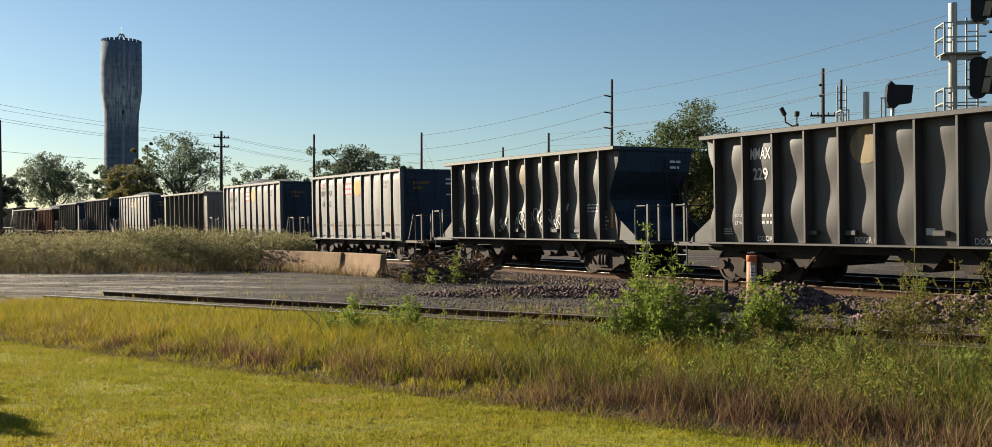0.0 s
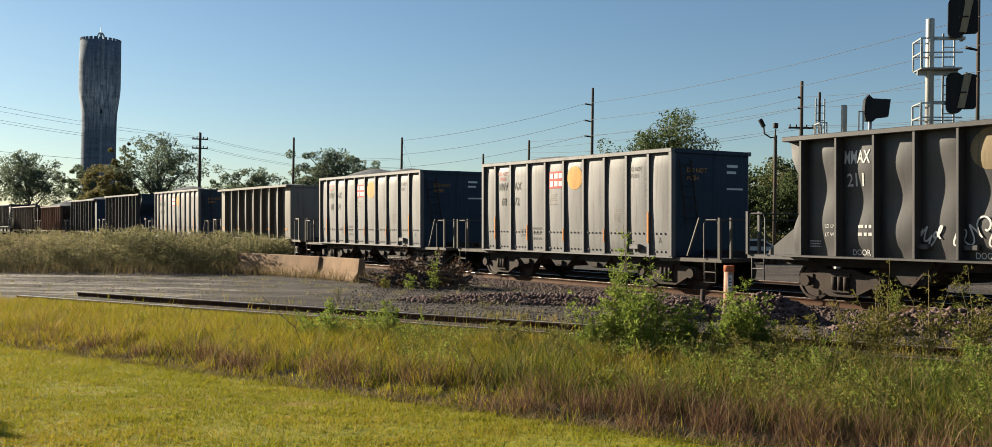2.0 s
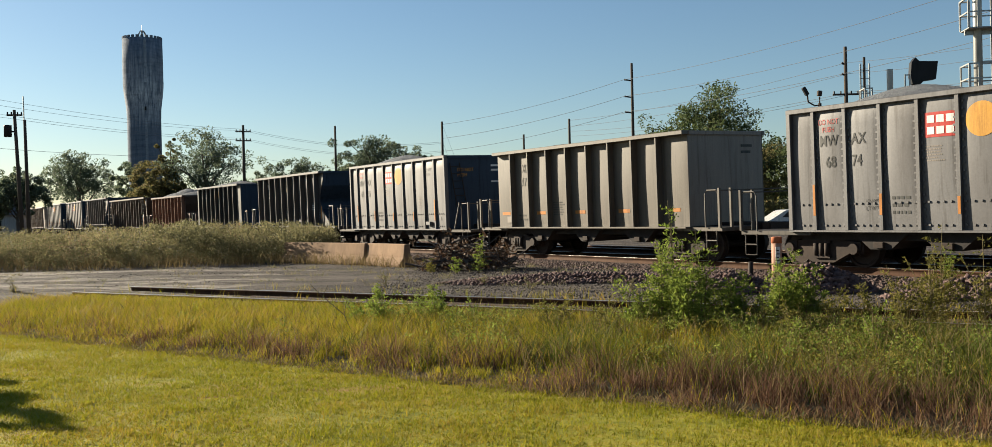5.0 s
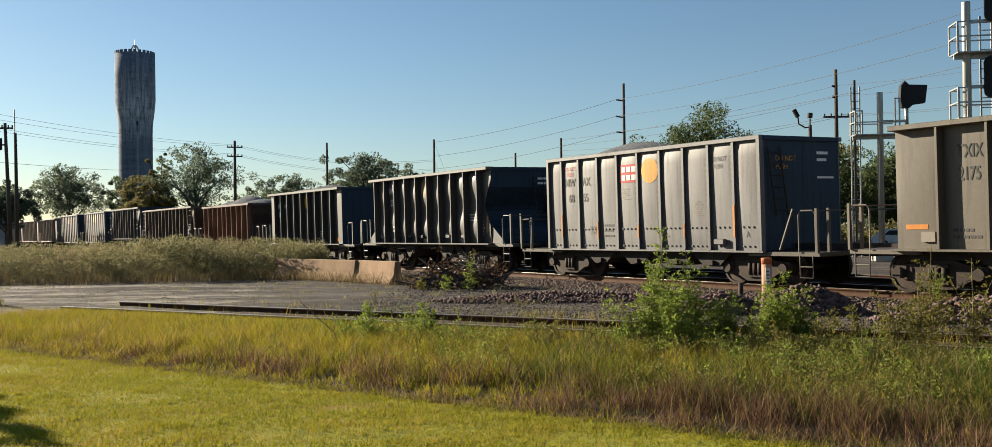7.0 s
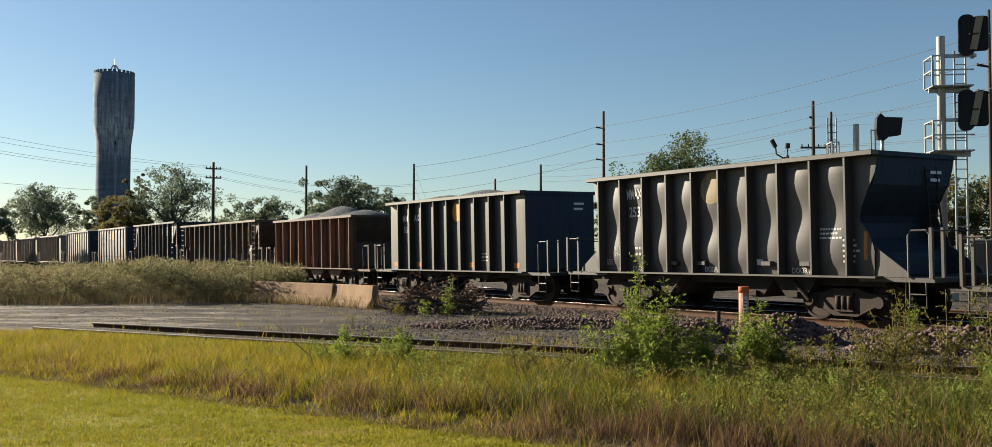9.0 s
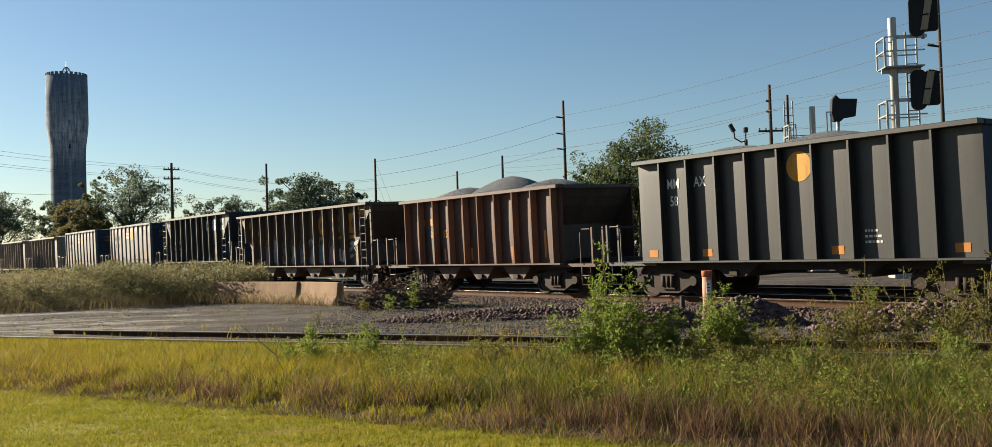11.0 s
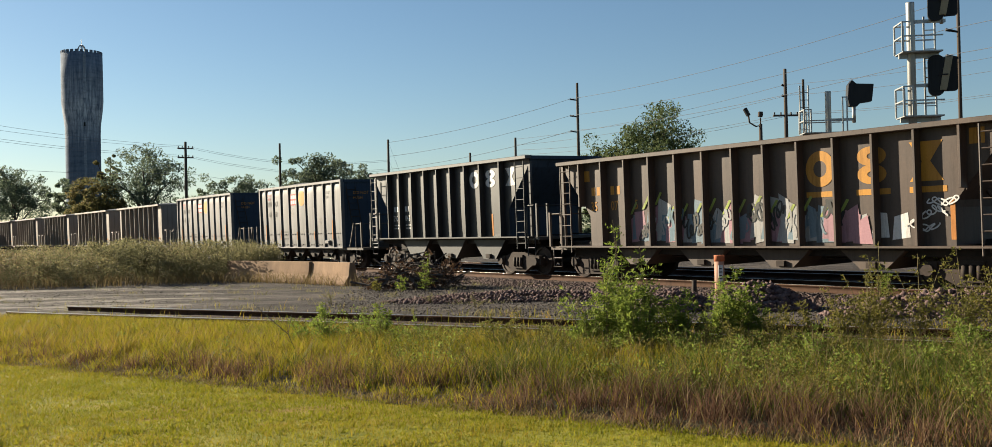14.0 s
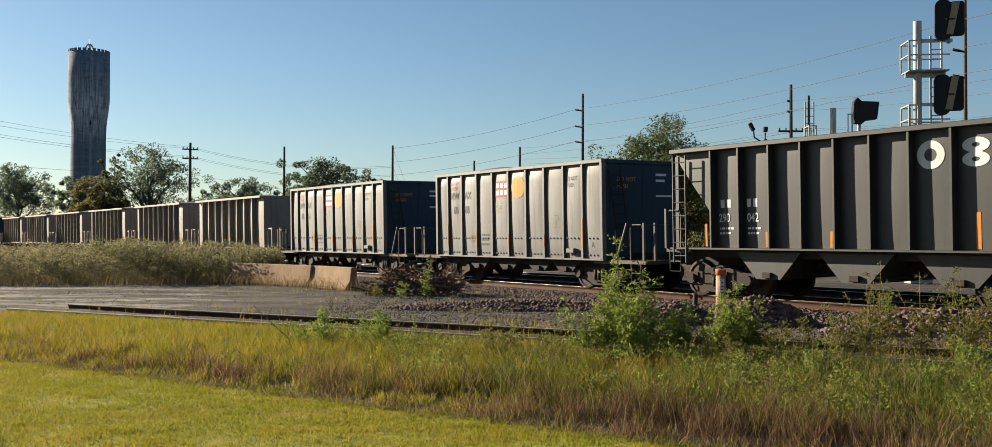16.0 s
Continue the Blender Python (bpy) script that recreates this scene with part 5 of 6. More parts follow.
utility_pole(-27.1, 96, 10.95, ((10.3, 1.5, 20), (9.4, 1.5, 20)), r=0.19)
utility_pole(-18.7, 100, 11.0, r=0.16)
utility_pole(-7.5, 98, 11.0, r=0.16)
utility_pole(0.7, 98, 9.5, r=0.15)
utility_pole(5.3, 98, 10.95, r=0.17)
utility_pole(9.76, 82, 13.95, stubs=((12.6, 0.65), (11.2, 0.65), (9.9, 0.65)), r=0.16, label="tall slim power pole with three insulator arms")
utility_pole(21.5, 64, 11.95, ((8.85, 1.7, 0),), stubs=((10.9, 0.25), (10.2, 0.25)), r=0.17, label="dark timber utility pole with one crossarm")
utility_pole(24.97, 48, 13.95, stubs=((12.6, 0.65), (11.2, 0.65), (9.9, 0.65)), r=0.12, label="tall slim power pole with three insulator arms")
utility_pole(-35.6, 70, 9.2, lean=(-0.012, 0), r=0.16, label="leaning timber pole with a thin whip on top")
utility_pole(-34.0, 66, 9.45, ((9.1, 1.0, 10),), lean=(-0.04, 0), r=0.16, label="leaning timber pole with a small transformer")
whip = empty("antenna_whip", pose(-35.75, 70, 9.0))
part("rod", tube(bmesh.new(), [(0, 0, -0.6), (-0.03, 0, 1.9)], 0.045, 5), M_GALV, whip)
tagged(whip, "thin pale whip rod fixed to a pole", "antenna")
tr = empty("transformer", pose(-34.75, 65.8, 7.6))
part("can", tube(bmesh.new(), [(0, 0, 0), (0, 0, 0.7), (0, 0, 0.8)], 0.26, 10), M_SIGNAL, tr)
part("bracket", boxed(0.1, 0.45, -0.04, 0.04, 0.3, 0.4), M_SIGNAL, tr)
tagged(tr, "small dark pole transformer", "transformer")


def wire(a, b, sag, r=0.013):
    a, b = Vector(a), Vector(b)
    bm = bmesh.new()
    tube(bm, [a.lerp(b, k / 12) - Vector((0, 0, sag * 4 * (k / 12) * (1 - k / 12))) for k in range(13)], r, 4)
    ob = part("overhead_wire", bm, M_WIRE)
    return tagged(ob, "thin dark overhead wire slung between poles", "wire", "overhead wires")


for dz, z in ((0, 12.6), (0, 11.2), (0, 9.9)):
    wire((9.1, 82, z), (24.3, 48, z), 0.5)
    wire((24.3, 48, z), (34, 26, z + 0.2), 0.2)
    wire((9.1, 82, z), (-7.5, 98, z - 1.9), 0.4, 0.015)
for k, (za, zb) in enumerate(((10.9, 10.8), (10.2, 10.2), (9.0, 9.7), (8.9, 9.2))):
    wire((21.5 + 0.2 * k, 64, za), (5.3, 98, zb), 0.5, 0.012)
    wire((21.5 + 0.2 * k, 64, za), (33, 40, za - 0.4), 0.5, 0.010)
for z, zl in ((10.55, 10.3), (10.4, 9.9), (9.65, 9.3), (9.5, 9.1)):
    wire((-27.1, 96, z), (-36.0, 66, zl), 0.35, 0.010)
    wire((-36.0, 66, zl), (-44, 40, zl), 0.3, 0.010)
    wire((-27.1, 96, z), (-18.7, 100, z - 1.4), 0.15, 0.010)
    wire((-18.7, 100, z - 1.4), (-7.5, 98, z - 1.6), 0.2, 0.010)
wire((-27.1, 96, 7.9), (-36.0, 66, 6.9), 0.3, 0.012)
wire((-27.1, 96, 7.9), (-7.5, 98, 5.4), 0.3, 0.012)
for a, b in (((-7.5, 98, 10.8), (-5.0, 97, 4.0)), ((-7.5, 98, 9.0), (-5.6, 97, 4.0))):
    wire(a, b, 0.02, 0.012)


def signal_head(parent, m):
    """The back of a dark signal head: a rounded lobe, a slanting flank with sunlight put into its colour, and the
    plate's outer edge.
    """
    def rounded(x0, x1, z0, z1, r):
        pts = []
        for cx, cz, a0 in ((x1 - r, z1 - r, 0), (x0 + r, z1 - r, 90), (x0 + r, z0 + r, 180), (x1 - r, z0 + r, 270)):
            pts += [(cx + r * math.cos(radians(a0 + 15 * k)), cz + r * math.sin(radians(a0 + 15 * k))) for k in range(7)]
        return pts
    head = part("signal_head", prism(bmesh.new(), rounded(-0.02, 0.52, -0.60, 0.70, 0.12), "y", -0.02, 0.04), M_SIGNAL, parent, "black signal head seen from behind")
    head.matrix_basis = m
    part("lobe", prism(bmesh.new(), rounded(-0.52, 0.04, -0.76, 0.75, 0.24), "y", -0.24, -0.03), M_SIGNAL, head)
    part("flank", prism(bmesh.new(), [(-0.14, -0.57), (0.10, -0.57), (0.33, 0.65), (0.08, 0.65)], "y", -0.29, -0.02), M_SIGNAL_LIT, head, "tan flank of the case, sunlight put into its colour")
    part("latch", boxed(-0.16, 0.16, -0.33, -0.29, -0.03, 0.02, bevel=0.008), M_SIGNAL, head)
    for z in (-0.4, 0.02, 0.44):
        part("hood", tube(bmesh.new(), [(0.1, 0.03, z), (0.1, 0.4, z)], 0.14, 10), M_SIGNAL, head)
    return head


def gallery(p, z, x0, x1, dy=0.5):
    """A grated platform with guard rails."""
    part("platform", boxed(x0, x1, -dy, dy, z - 0.05, z, bevel=0.008), M_GALV, p)
    bm = bmesh.new()
    box(bm, x0, x1, -0.05, 0.05, z - 0.22, z - 0.05)
    part("platform_beam", bm, M_GALV, p)
    for x in (x0, x0 + 0.32):
        for y in (-dy, dy):
            part("rail_post", boxed(x - 0.03, x + 0.03, y - 0.03, y + 0.03, z, z + 1.1), M_GALV, p)
    for zz in (0.55, 1.08):
        for y in (-dy, dy):
            part("guard_rail", boxed(x0, x0 + 0.35 if zz > 1 else x1, y - 0.025, y + 0.025, z + zz - 0.025, z + zz + 0.025), M_GALV, p)
        part("guard_rail", boxed(x0 - 0.025, x0 + 0.025, -dy, dy, z + zz - 0.025, z + zz + 0.025), M_GALV, p)


def mast_ladder(p, x, y, z0, z1, mat):
    for dx in (-0.2, 0.2):
        part("ladder_rail", boxed(x + dx - 0.03, x + dx + 0.03, y - 0.03, y + 0.03, z0, z1), mat, p)
    rung = None
    for z in np.arange(z0 + 0.2, z1, 0.36):
        if rung is None:
            rung = part("rung", boxed(-0.2, 0.2, -0.018, 0.018, -0.018, 0.018), mat, p)
            ob = rung
        else:
            ob = shared("rung", rung.data, p)
        ob.matrix_basis = pose(x, y, z)


tall = empty("signal_mast", pose(16.9, 36, 0, 0, 0, -8))
part("shaft", tube(bmesh.new(), [(0, 0, 0), (0, 0, 9.8), (0, 0, 9.84)], 0.155, 14), M_GALV, tall)
part("base_plate", boxed(-0.4, 0.4, -0.4, 0.4, 0, 0.3, bevel=0.02), M_CONCRETE_PAVE, tall)
for z in (8.0, 5.6):
    gallery(tall, z - 0.05, -0.45, 1.0)
    part("head_arm", boxed(0.1, 1.25, -0.06, 0.06, z + 1.05, z + 1.17), M_GALV, tall)
    part("head_post", tube(bmesh.new(), [(1.12, 0, z + 1.0), (1.12, 0, z + 1.4)], 0.07, 8), M_GALV, tall)
mast_ladder(tall, 0.85, 0.55, 0.4, 9.4, M_GALV)
signal_head(tall, pose(1.14, -0.05, 9.85, 0, 0, -12))
signal_head(tall, pose(1.10, -0.05, 7.05, 0, 0, -12))
tagged(tall, "tall galvanised signal mast with two black signal heads", "signal mast")

low = empty("signal_mast", pose(17.5, 46, 0, 0, 0, -6))
part("shaft", tube(bmesh.new(), [(0, 0, 0), (0, 0, 7.9), (0, 0, 7.93)], 0.14, 12), M_GALV, low)
part("base_plate", boxed(-0.4, 0.4, -0.4, 0.4, 0, 0.3, bevel=0.02), M_CONCRETE_PAVE, low)
gallery(low, 5.95, -1.25, 0.7)
for x in (0.55, 0.75):
    part("rail_post", boxed(x - 0.03, x + 0.03, -0.5, -0.44, 5.95, 7.6), M_GALV, low)
part("guard_rail", boxed(0.52, 0.78, -0.5, -0.44, 7.55, 7.6), M_GALV, low)
part("head_arm", boxed(0.1, 1.25, -0.06, 0.06, 6.5, 6.62), M_GALV, low)
part("head_post", tube(bmesh.new(), [(1.2, 0, 6.4), (1.2, 0, 7.2)], 0.09, 8), M_GALV, low)
out = [(-0.42, -0.55), (-0.50, -0.2), (-0.45, 0.45), (-0.28, 0.68), (-0.1, 0.5), (0.72, 0.46), (0.62, -0.36), (0.1, -0.42), (-0.1, -0.6)]
hd = part("signal_head", prism(bmesh.new(), out, "y", -0.12, 0.3), M_SIGNAL, low, "black hooded signal head")
hd.matrix_basis = pose(1.4, 0, 7.75)
for z in (-0.2, 0.15):
    part("hood", tube(bmesh.new(), [(0.1, 0.28, z), (0.1, 0.6, z)], 0.14, 10), M_SIGNAL, hd)
mast_ladder(low, -1.02, 0.4, 0.2, 8.3, M_GALV)
part("ladder_mast", tube(bmesh.new(), [(-1.05, 0.4, 0.2), (-1.05, 0.4, 8.6)], 0.06, 6), M_POLE, low)
tagged(low, "short galvanised signal mast with ladder and one black head", "signal mast")

flood = empty("floodlight_pole", pose(18.55, 60, 0))
part("shaft", tube(bmesh.new(), [(0, 0, 0), (0, 0, 7.9)], 0.11, 8), M_POLE, flood)
part("bracket", tube(bmesh.new(), [(-0.75, 0, 8.5), (-0.7, 0, 8.0), (-0.3, 0, 7.75), (0, 0, 7.8), (0.0, 0, 8.3)], 0.05, 6), M_POLE, flood)
a = part("lamp_head", boxed(-0.11, 0.11, -0.14, 0.14, -0.27, 0.27, bevel=0.03), M_SIGNAL, flood)
a.matrix_basis = pose(-0.86, 0, 8.65, 0, -28, 0)
a = part("lamp_head", boxed(-0.13, 0.13, -0.14, 0.14, -0.16, 0.16, bevel=0.03), M_TRUCK, flood)
a.matrix_basis = pose(0.0, 0, 8.5, 0, 5, 0)
tagged(flood, "yard floodlight pole with two unlit lamp heads", "lamp post")

cab = empty("equipment_cabinet", pose(18.9, 36.8, 0, 0, 0, -30))
part("case", boxed(-0.5, 0.5, -0.4, 0.4, 0.1, 2.2, bevel=0.02), M_TANGREY, cab)
part("roof", boxed(-0.58, 0.58, -0.48, 0.48, 2.2, 2.28, bevel=0.015), M_GALV, cab)
part("door", boxed(-0.44, 0.44, -0.42, -0.395, 0.2, 2.1), M_TAN, cab)
part("handle", boxed(0.32, 0.36, -0.46, -0.42, 1.0, 1.2), M_SIGNAL, cab)
tagged(cab, "tan steel equipment cabinet beside the signal mast", "cabinet")


# ---- far buildings and parked vehicles ----
def far_house(x, y, w, d, wall, roof, turn, label):
    hse = empty("house", pose(x, y, 0, 0, 0, turn))
    part("wall", boxed(-w / 2, w / 2, -d / 2, d / 2, 0, wall), M_FARWALL, hse)
    bm = bmesh.new()
    prism(bm, [(-d / 2 - 0.4, wall - 0.05), (0, roof), (d / 2 + 0.4, wall - 0.05)], "x", -w / 2 - 0.3, w / 2 + 0.3)
    part("roof", bm, M_ROOF, hse)
    for k in (-0.3, 0.05, 0.35):
        win = part("window", boxed(k * w - 0.5, k * w + 0.5, -d / 2 - 0.03, -d / 2 + 0.02, 0.9, 2.0), M_SIGNAL, hse)
        part("frame", boxed(k * w - 0.58, k * w + 0.58, -d / 2 - 0.06, -d / 2 - 0.03, 0.82, 0.9), M_LET_WHITE, win)
    return tagged(hse, label, "house")


far_house(-62, 106, 13, 8, 2.7, 5.2, 20, "low pale house with a grey roof behind the trees")


def parked_car(x, y, turn, paint, pickup=False):
    v = empty("parked_car", pose(x, y, 0, 0, 0, turn))
    if pickup:
        out = [(-2.7, 0.45), (-2.7, 1.05), (-0.6, 1.1), (-0.5, 1.75), (-0.35, 1.85), (0.75, 1.85), (1.35, 1.15), (2.5, 1.05), (2.65, 0.85), (2.65, 0.45)]
        glass = [(-0.35, 1.2), (-0.3, 1.72), (0.68, 1.72), (1.12, 1.2)]
    else:
        out = [(-2.2, 0.4), (-2.25, 0.8), (-1.9, 0.98), (-1.2, 1.4), (-0.9, 1.46), (0.4, 1.46), (1.15, 0.98), (2.1, 0.82), (2.2, 0.6), (2.2, 0.4)]
        glass = [(-1.4, 1.02), (-1.05, 1.34), (0.35, 1.36), (0.9, 1.02)]
    bm = prism(bmesh.new(), out, "y", -0.85, 0.85)
    bmesh.ops.bevel(bm, geom=bm.edges[:], offset=0.05, segments=2, affect="EDGES")
    part("body", bm, paint, v)
    for y in (-0.87, 0.83):
        part("side_window", prism(bmesh.new(), glass, "y", y, y + 0.04), M_SIGNAL, v)
    for wx in (-1.4, 1.45):
        for wy in (-0.86, 0.66):
            w = part("wheel", tube(bmesh.new(), [(wx, wy, 0.33), (wx, wy + 0.2, 0.33)], 0.33, 16), M_SIGNAL, v)
            part("rim", tube(bmesh.new(), [(wx, wy - 0.01, 0.33), (wx, wy + 0.21, 0.33)], 0.18, 10), M_GALV, w)
    return tagged(v, "white pickup parked beyond the tracks" if pickup else "pale car parked beyond the tracks", "car", "parked vehicles")


M_CARWHITE = worn("car_white", (0.5, 0.5, 0.5), (0.42, 0.42, 0.41), 0.25, 0, 0.3)
parked_car(16.6, 58, 8, M_CARWHITE)
parked_car(28.5, 71, -12, M_CARWHITE)
parked_car(30.5, 59, 5, M_CARWHITE)
parked_car(34.5, 61, 15, M_CARWHITE, True)


# ---- trees ----
def leaf_cloud(centres, radii, per, size, rng, squash=0.8):
    n = len(centres)
    d = rng.normal(size=(n, per, 3))
    d /= np.linalg.norm(d, axis=2, keepdims=True)
    r = rng.uniform(0.35, 1.0, (n, per, 1)) ** 0.6
    P = centres[:, None, :] + d * r * radii[:, None, None] * np.array((1, 1, squash))
    P = P.reshape(-1, 3)
    m = len(P)
    u = rng.normal(size=(m, 3))
    u /= np.linalg.norm(u, axis=1, keepdims=True)
    w = np.cross(u, rng.normal(size=(m, 3)))
    w /= np.linalg.norm(w, axis=1, keepdims=True)
    s = (size * rng.uniform(0.6, 1.4, m))[:, None]
    V = np.stack([P - u * s, P + w * s * 0.55, P + u * s, P - w * s * 0.55], 1).reshape(-1, 3)
    F = np.arange(4 * m).reshape(-1, 4)
    return V, F


def tree(x, y, h, spread, seed, leaves=M_LEAF_HAZED, trunk_h=0.3, clumps=90, per=55, leaf=0.16, sparse=1.0, label="broad leafy tree backlit by the low sun"):
    rng = np.random.default_rng(seed)
    t = empty("tree", pose(x, y, 0))
    bm = bmesh.new()
    tube(bm, [(0, 0, -0.2), (0.1, 0, h * trunk_h * 0.5), (0.0, 0.1, h * trunk_h), (0.2, 0, h * 0.62)], h * 0.028, 8, h * 0.010)
    part("trunk", bm, M_BARK, t)
    C, Rr = [], []
    nb = 11
    for k in range(nb):
        a = 2 * math.pi * (k + rng.uniform(-0.3, 0.3)) / nb * 2.4
        z0 = h * rng.uniform(trunk_h * 0.8, 0.6)
        reach = spread * rng.uniform(0.55, 1.0)
        z1 = min(h * 0.95, z0 + h * rng.uniform(0.12, 0.42))
        p0, p2 = Vector((0.05, 0.03, z0)), Vector((math.cos(a) * reach, math.sin(a) * reach, z1))
        if k == 0:
            p2 = Vector((spread * 0.1, 0, h * 0.93))
        p1 = p0.lerp(p2, 0.5) + Vector((0, 0, h * 0.05))
        part("limb", tube(bmesh.new(), [p0, p1, p2], h * 0.011, 6, h * 0.003), M_BARK, t)
        for f in np.linspace(0.45, 1.0, 4):
            q = p0.lerp(p1, f * 2) if f < 0.5 else p1.lerp(p2, f * 2 - 1)
            for _ in range(max(1, clumps // (nb * 4))):
                o = rng.normal(size=3) * spread * 0.20
                C.append(np.array(q) + o)
                Rr.append(spread * rng.uniform(0.10, 0.24))
    for _ in range(clumps // 2):
        v = rng.normal(size=3)
        v *= rng.uniform(0.55, 1.0) / (np.abs(v) ** 2.8).sum() ** (1 / 2.8)
        lump = 0.86 + 0.2 * math.sin(3 * math.atan2(v[1], v[0]) + seed) + 0.12 * math.sin(5 * v[2] + seed)
        C.append(np.array((v[0] * spread * lump, v[1] * spread * lump, h * (1 + trunk_h) / 2 + v[2] * h * (1 - trunk_h) * 0.47 * lump)))
        Rr.append(spread * rng.uniform(0.10, 0.22))
    C, Rr = np.array(C), np.array(Rr)
    C[:, 2] = np.clip(C[:, 2], h * trunk_h * 0.7, h * 0.97)
    V, F = leaf_cloud(C, Rr, int(per * sparse * 1.7), leaf * 0.70, rng)
    solid("crown", V, F, leaves, t)
    return tagged(t, label, "tree")


tree(14.8, 76, 10.9, 4.5, 1, M_LEAF_NEAR, trunk_h=0.30, clumps=190, per=60, leaf=0.14)
tree(10.6, 80, 8.2, 2.0, 2, M_LEAF_NEAR, clumps=60, per=50)
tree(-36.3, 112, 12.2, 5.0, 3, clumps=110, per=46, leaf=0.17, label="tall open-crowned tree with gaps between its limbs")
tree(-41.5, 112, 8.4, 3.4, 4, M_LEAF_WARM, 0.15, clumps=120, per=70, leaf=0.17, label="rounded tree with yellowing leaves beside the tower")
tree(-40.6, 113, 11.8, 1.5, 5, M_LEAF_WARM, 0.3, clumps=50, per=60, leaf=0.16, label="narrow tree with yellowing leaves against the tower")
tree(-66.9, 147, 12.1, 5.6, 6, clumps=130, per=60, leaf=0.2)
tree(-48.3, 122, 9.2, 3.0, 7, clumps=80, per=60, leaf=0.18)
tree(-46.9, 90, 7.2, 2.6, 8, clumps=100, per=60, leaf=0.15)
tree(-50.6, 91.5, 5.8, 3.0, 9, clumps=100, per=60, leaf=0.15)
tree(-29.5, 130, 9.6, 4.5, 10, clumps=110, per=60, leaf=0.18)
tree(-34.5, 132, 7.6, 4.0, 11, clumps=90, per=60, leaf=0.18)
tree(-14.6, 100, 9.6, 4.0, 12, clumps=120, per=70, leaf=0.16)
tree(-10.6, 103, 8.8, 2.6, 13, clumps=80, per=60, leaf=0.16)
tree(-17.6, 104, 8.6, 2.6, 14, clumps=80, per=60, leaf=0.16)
k = 20
for x, y, h, sp in ((21, 92, 7.5, 4.2), (27.5, 88, 8.3, 4.6), (34, 84, 7.6, 4.2), (40, 86, 9.0, 5), (47, 84, 9.0, 5), (24, 100, 8.6, 4.5), (31, 98, 9.6, 4.5), (17.5, 95, 6.8, 3.2), (44.5, 72, 7.6, 4.0), (53, 80, 8.5, 5), (37.5, 96, 9.6, 4.5)):
    k += 1
    tree(x, y, h, sp, k, M_LEAF_NEAR if k % 3 else M_LEAF_WARM, 0.2, clumps=120, per=50, leaf=0.2, label="dense tree in the row beyond the tracks")
tree(-9.9, 11.6, 2.6, 0.6, 61, M_LEAF_HAZED, 0.25, clumps=90, per=40, leaf=0.07, label="small ornamental tree at the edge of the lawn")


def hedge(name, x0, x1, y, h, count, seed, leaves, label, leaf=0.25, depth=4):
    rng = np.random.default_rng(seed)
    C = np.stack([rng.uniform(x0, x1, count), y + rng.uniform(-depth / 2, depth / 2, count), rng.uniform(0.1, 1, count) ** 1.2 * h], 1)
    C[:, 2] *= 0.65 + 0.35 * np.sin(C[:, 0] * 0.21 + seed) * np.sin(C[:, 0] * 0.07 + 1)
    V, F = leaf_cloud(C, rng.uniform(0.5, 1.2, count), 40, leaf, rng)
    return tagged(solid(name, V, F, leaves), label, "trees", kind="stuff")


hedge("far_woods", -120, 10, 150, 6.5, 900, 71, M_LEAF_HAZED, "distant line of low woods", 0.35, 10)
hedge("far_woods", 5, 90, 112, 6.0, 700, 72, M_LEAF_HAZED, "distant line of low woods", 0.32, 8)
hedge("trackside_scrub", -44, -2, 118, 4.2, 500, 73, M_LEAF_HAZED, "dark scrub behind the second line", 0.18, 6)
hedge("trackside_scrub", 18, 52, 76, 2.6, 320, 74, M_LEAF_WARM, "low scrub beyond the yard", 0.18, 6)


# ---- grass and weeds ----
def blades(name, P, H, wid, lean, material, label, seed, category="grass", bend=0.5):
    """Joined blades of grass: two joints and a tip each."""
    rng = np.random.default_rng(seed)
    n = len(P)
    a = rng.uniform(0, 2 * math.pi, n)
    side = np.stack([np.cos(a), np.sin(a), np.zeros(n)], 1) * (wid * rng.uniform(0.7, 1.3, n))[:, None]
    b = rng.uniform(0, 2 * math.pi, n)
    out = np.stack([np.cos(b), np.sin(b), np.zeros(n)], 1) * (H * lean * rng.uniform(0.2, 1.4, n))[:, None]
    up = np.stack([np.zeros(n), np.zeros(n), H], 1)
    V = np.stack([P - side, P + side, P + up * 0.55 + out * 0.35 + side * 0.7, P + up * 0.55 + out * 0.35 - side * 0.7, P + up + out], 1).reshape(-1, 3)
    i = 5 * np.arange(n)[:, None]
    F = np.concatenate([i + np.array((0, 1, 2)), i + np.array((0, 2, 3)), i + np.array((3, 2, 4))], 1).reshape(-1, 3)
    return tagged(solid(name, V, F, material), label, category, kind="stuff")


def field(n, x0, x1, y0, y1, seed):
    rng = np.random.default_rng(seed)
    return np.stack([rng.uniform(x0, x1, n), rng.uniform(y0, y1, n), np.zeros(n)], 1), rng


AL, A2, A1 = np.array(AWAYL), np.array(AWAY2), np.array(AWAY)
P, rng = field(520000, -11, 5.5, 5.2, 16, 81)
P = P[(np.abs(P[:, 0]) < 0.62 * P[:, 1] + 0.6) & (P @ AL < LAWN + 0.1)]
bare = np.array([noise.noise((p[0] * 0.55, p[1] * 1.1, 3.0)) for p in P])
P = P[rng.uniform(0, 1, len(P)) > np.clip((bare - 0.10) * 2.2, 0, 0.5)]
tuft = np.array([noise.noise((p[0] * 2.2, p[1] * 4.0, 5.0)) for p in P])
blades("lawn_grass", P, rng.uniform(0.016, 0.036, len(P)) * (1 + 0.8 * tuft), 0.0038, 1.0, M_BLADE, "short mown lawn grass, yellow-green in the sun", 82)

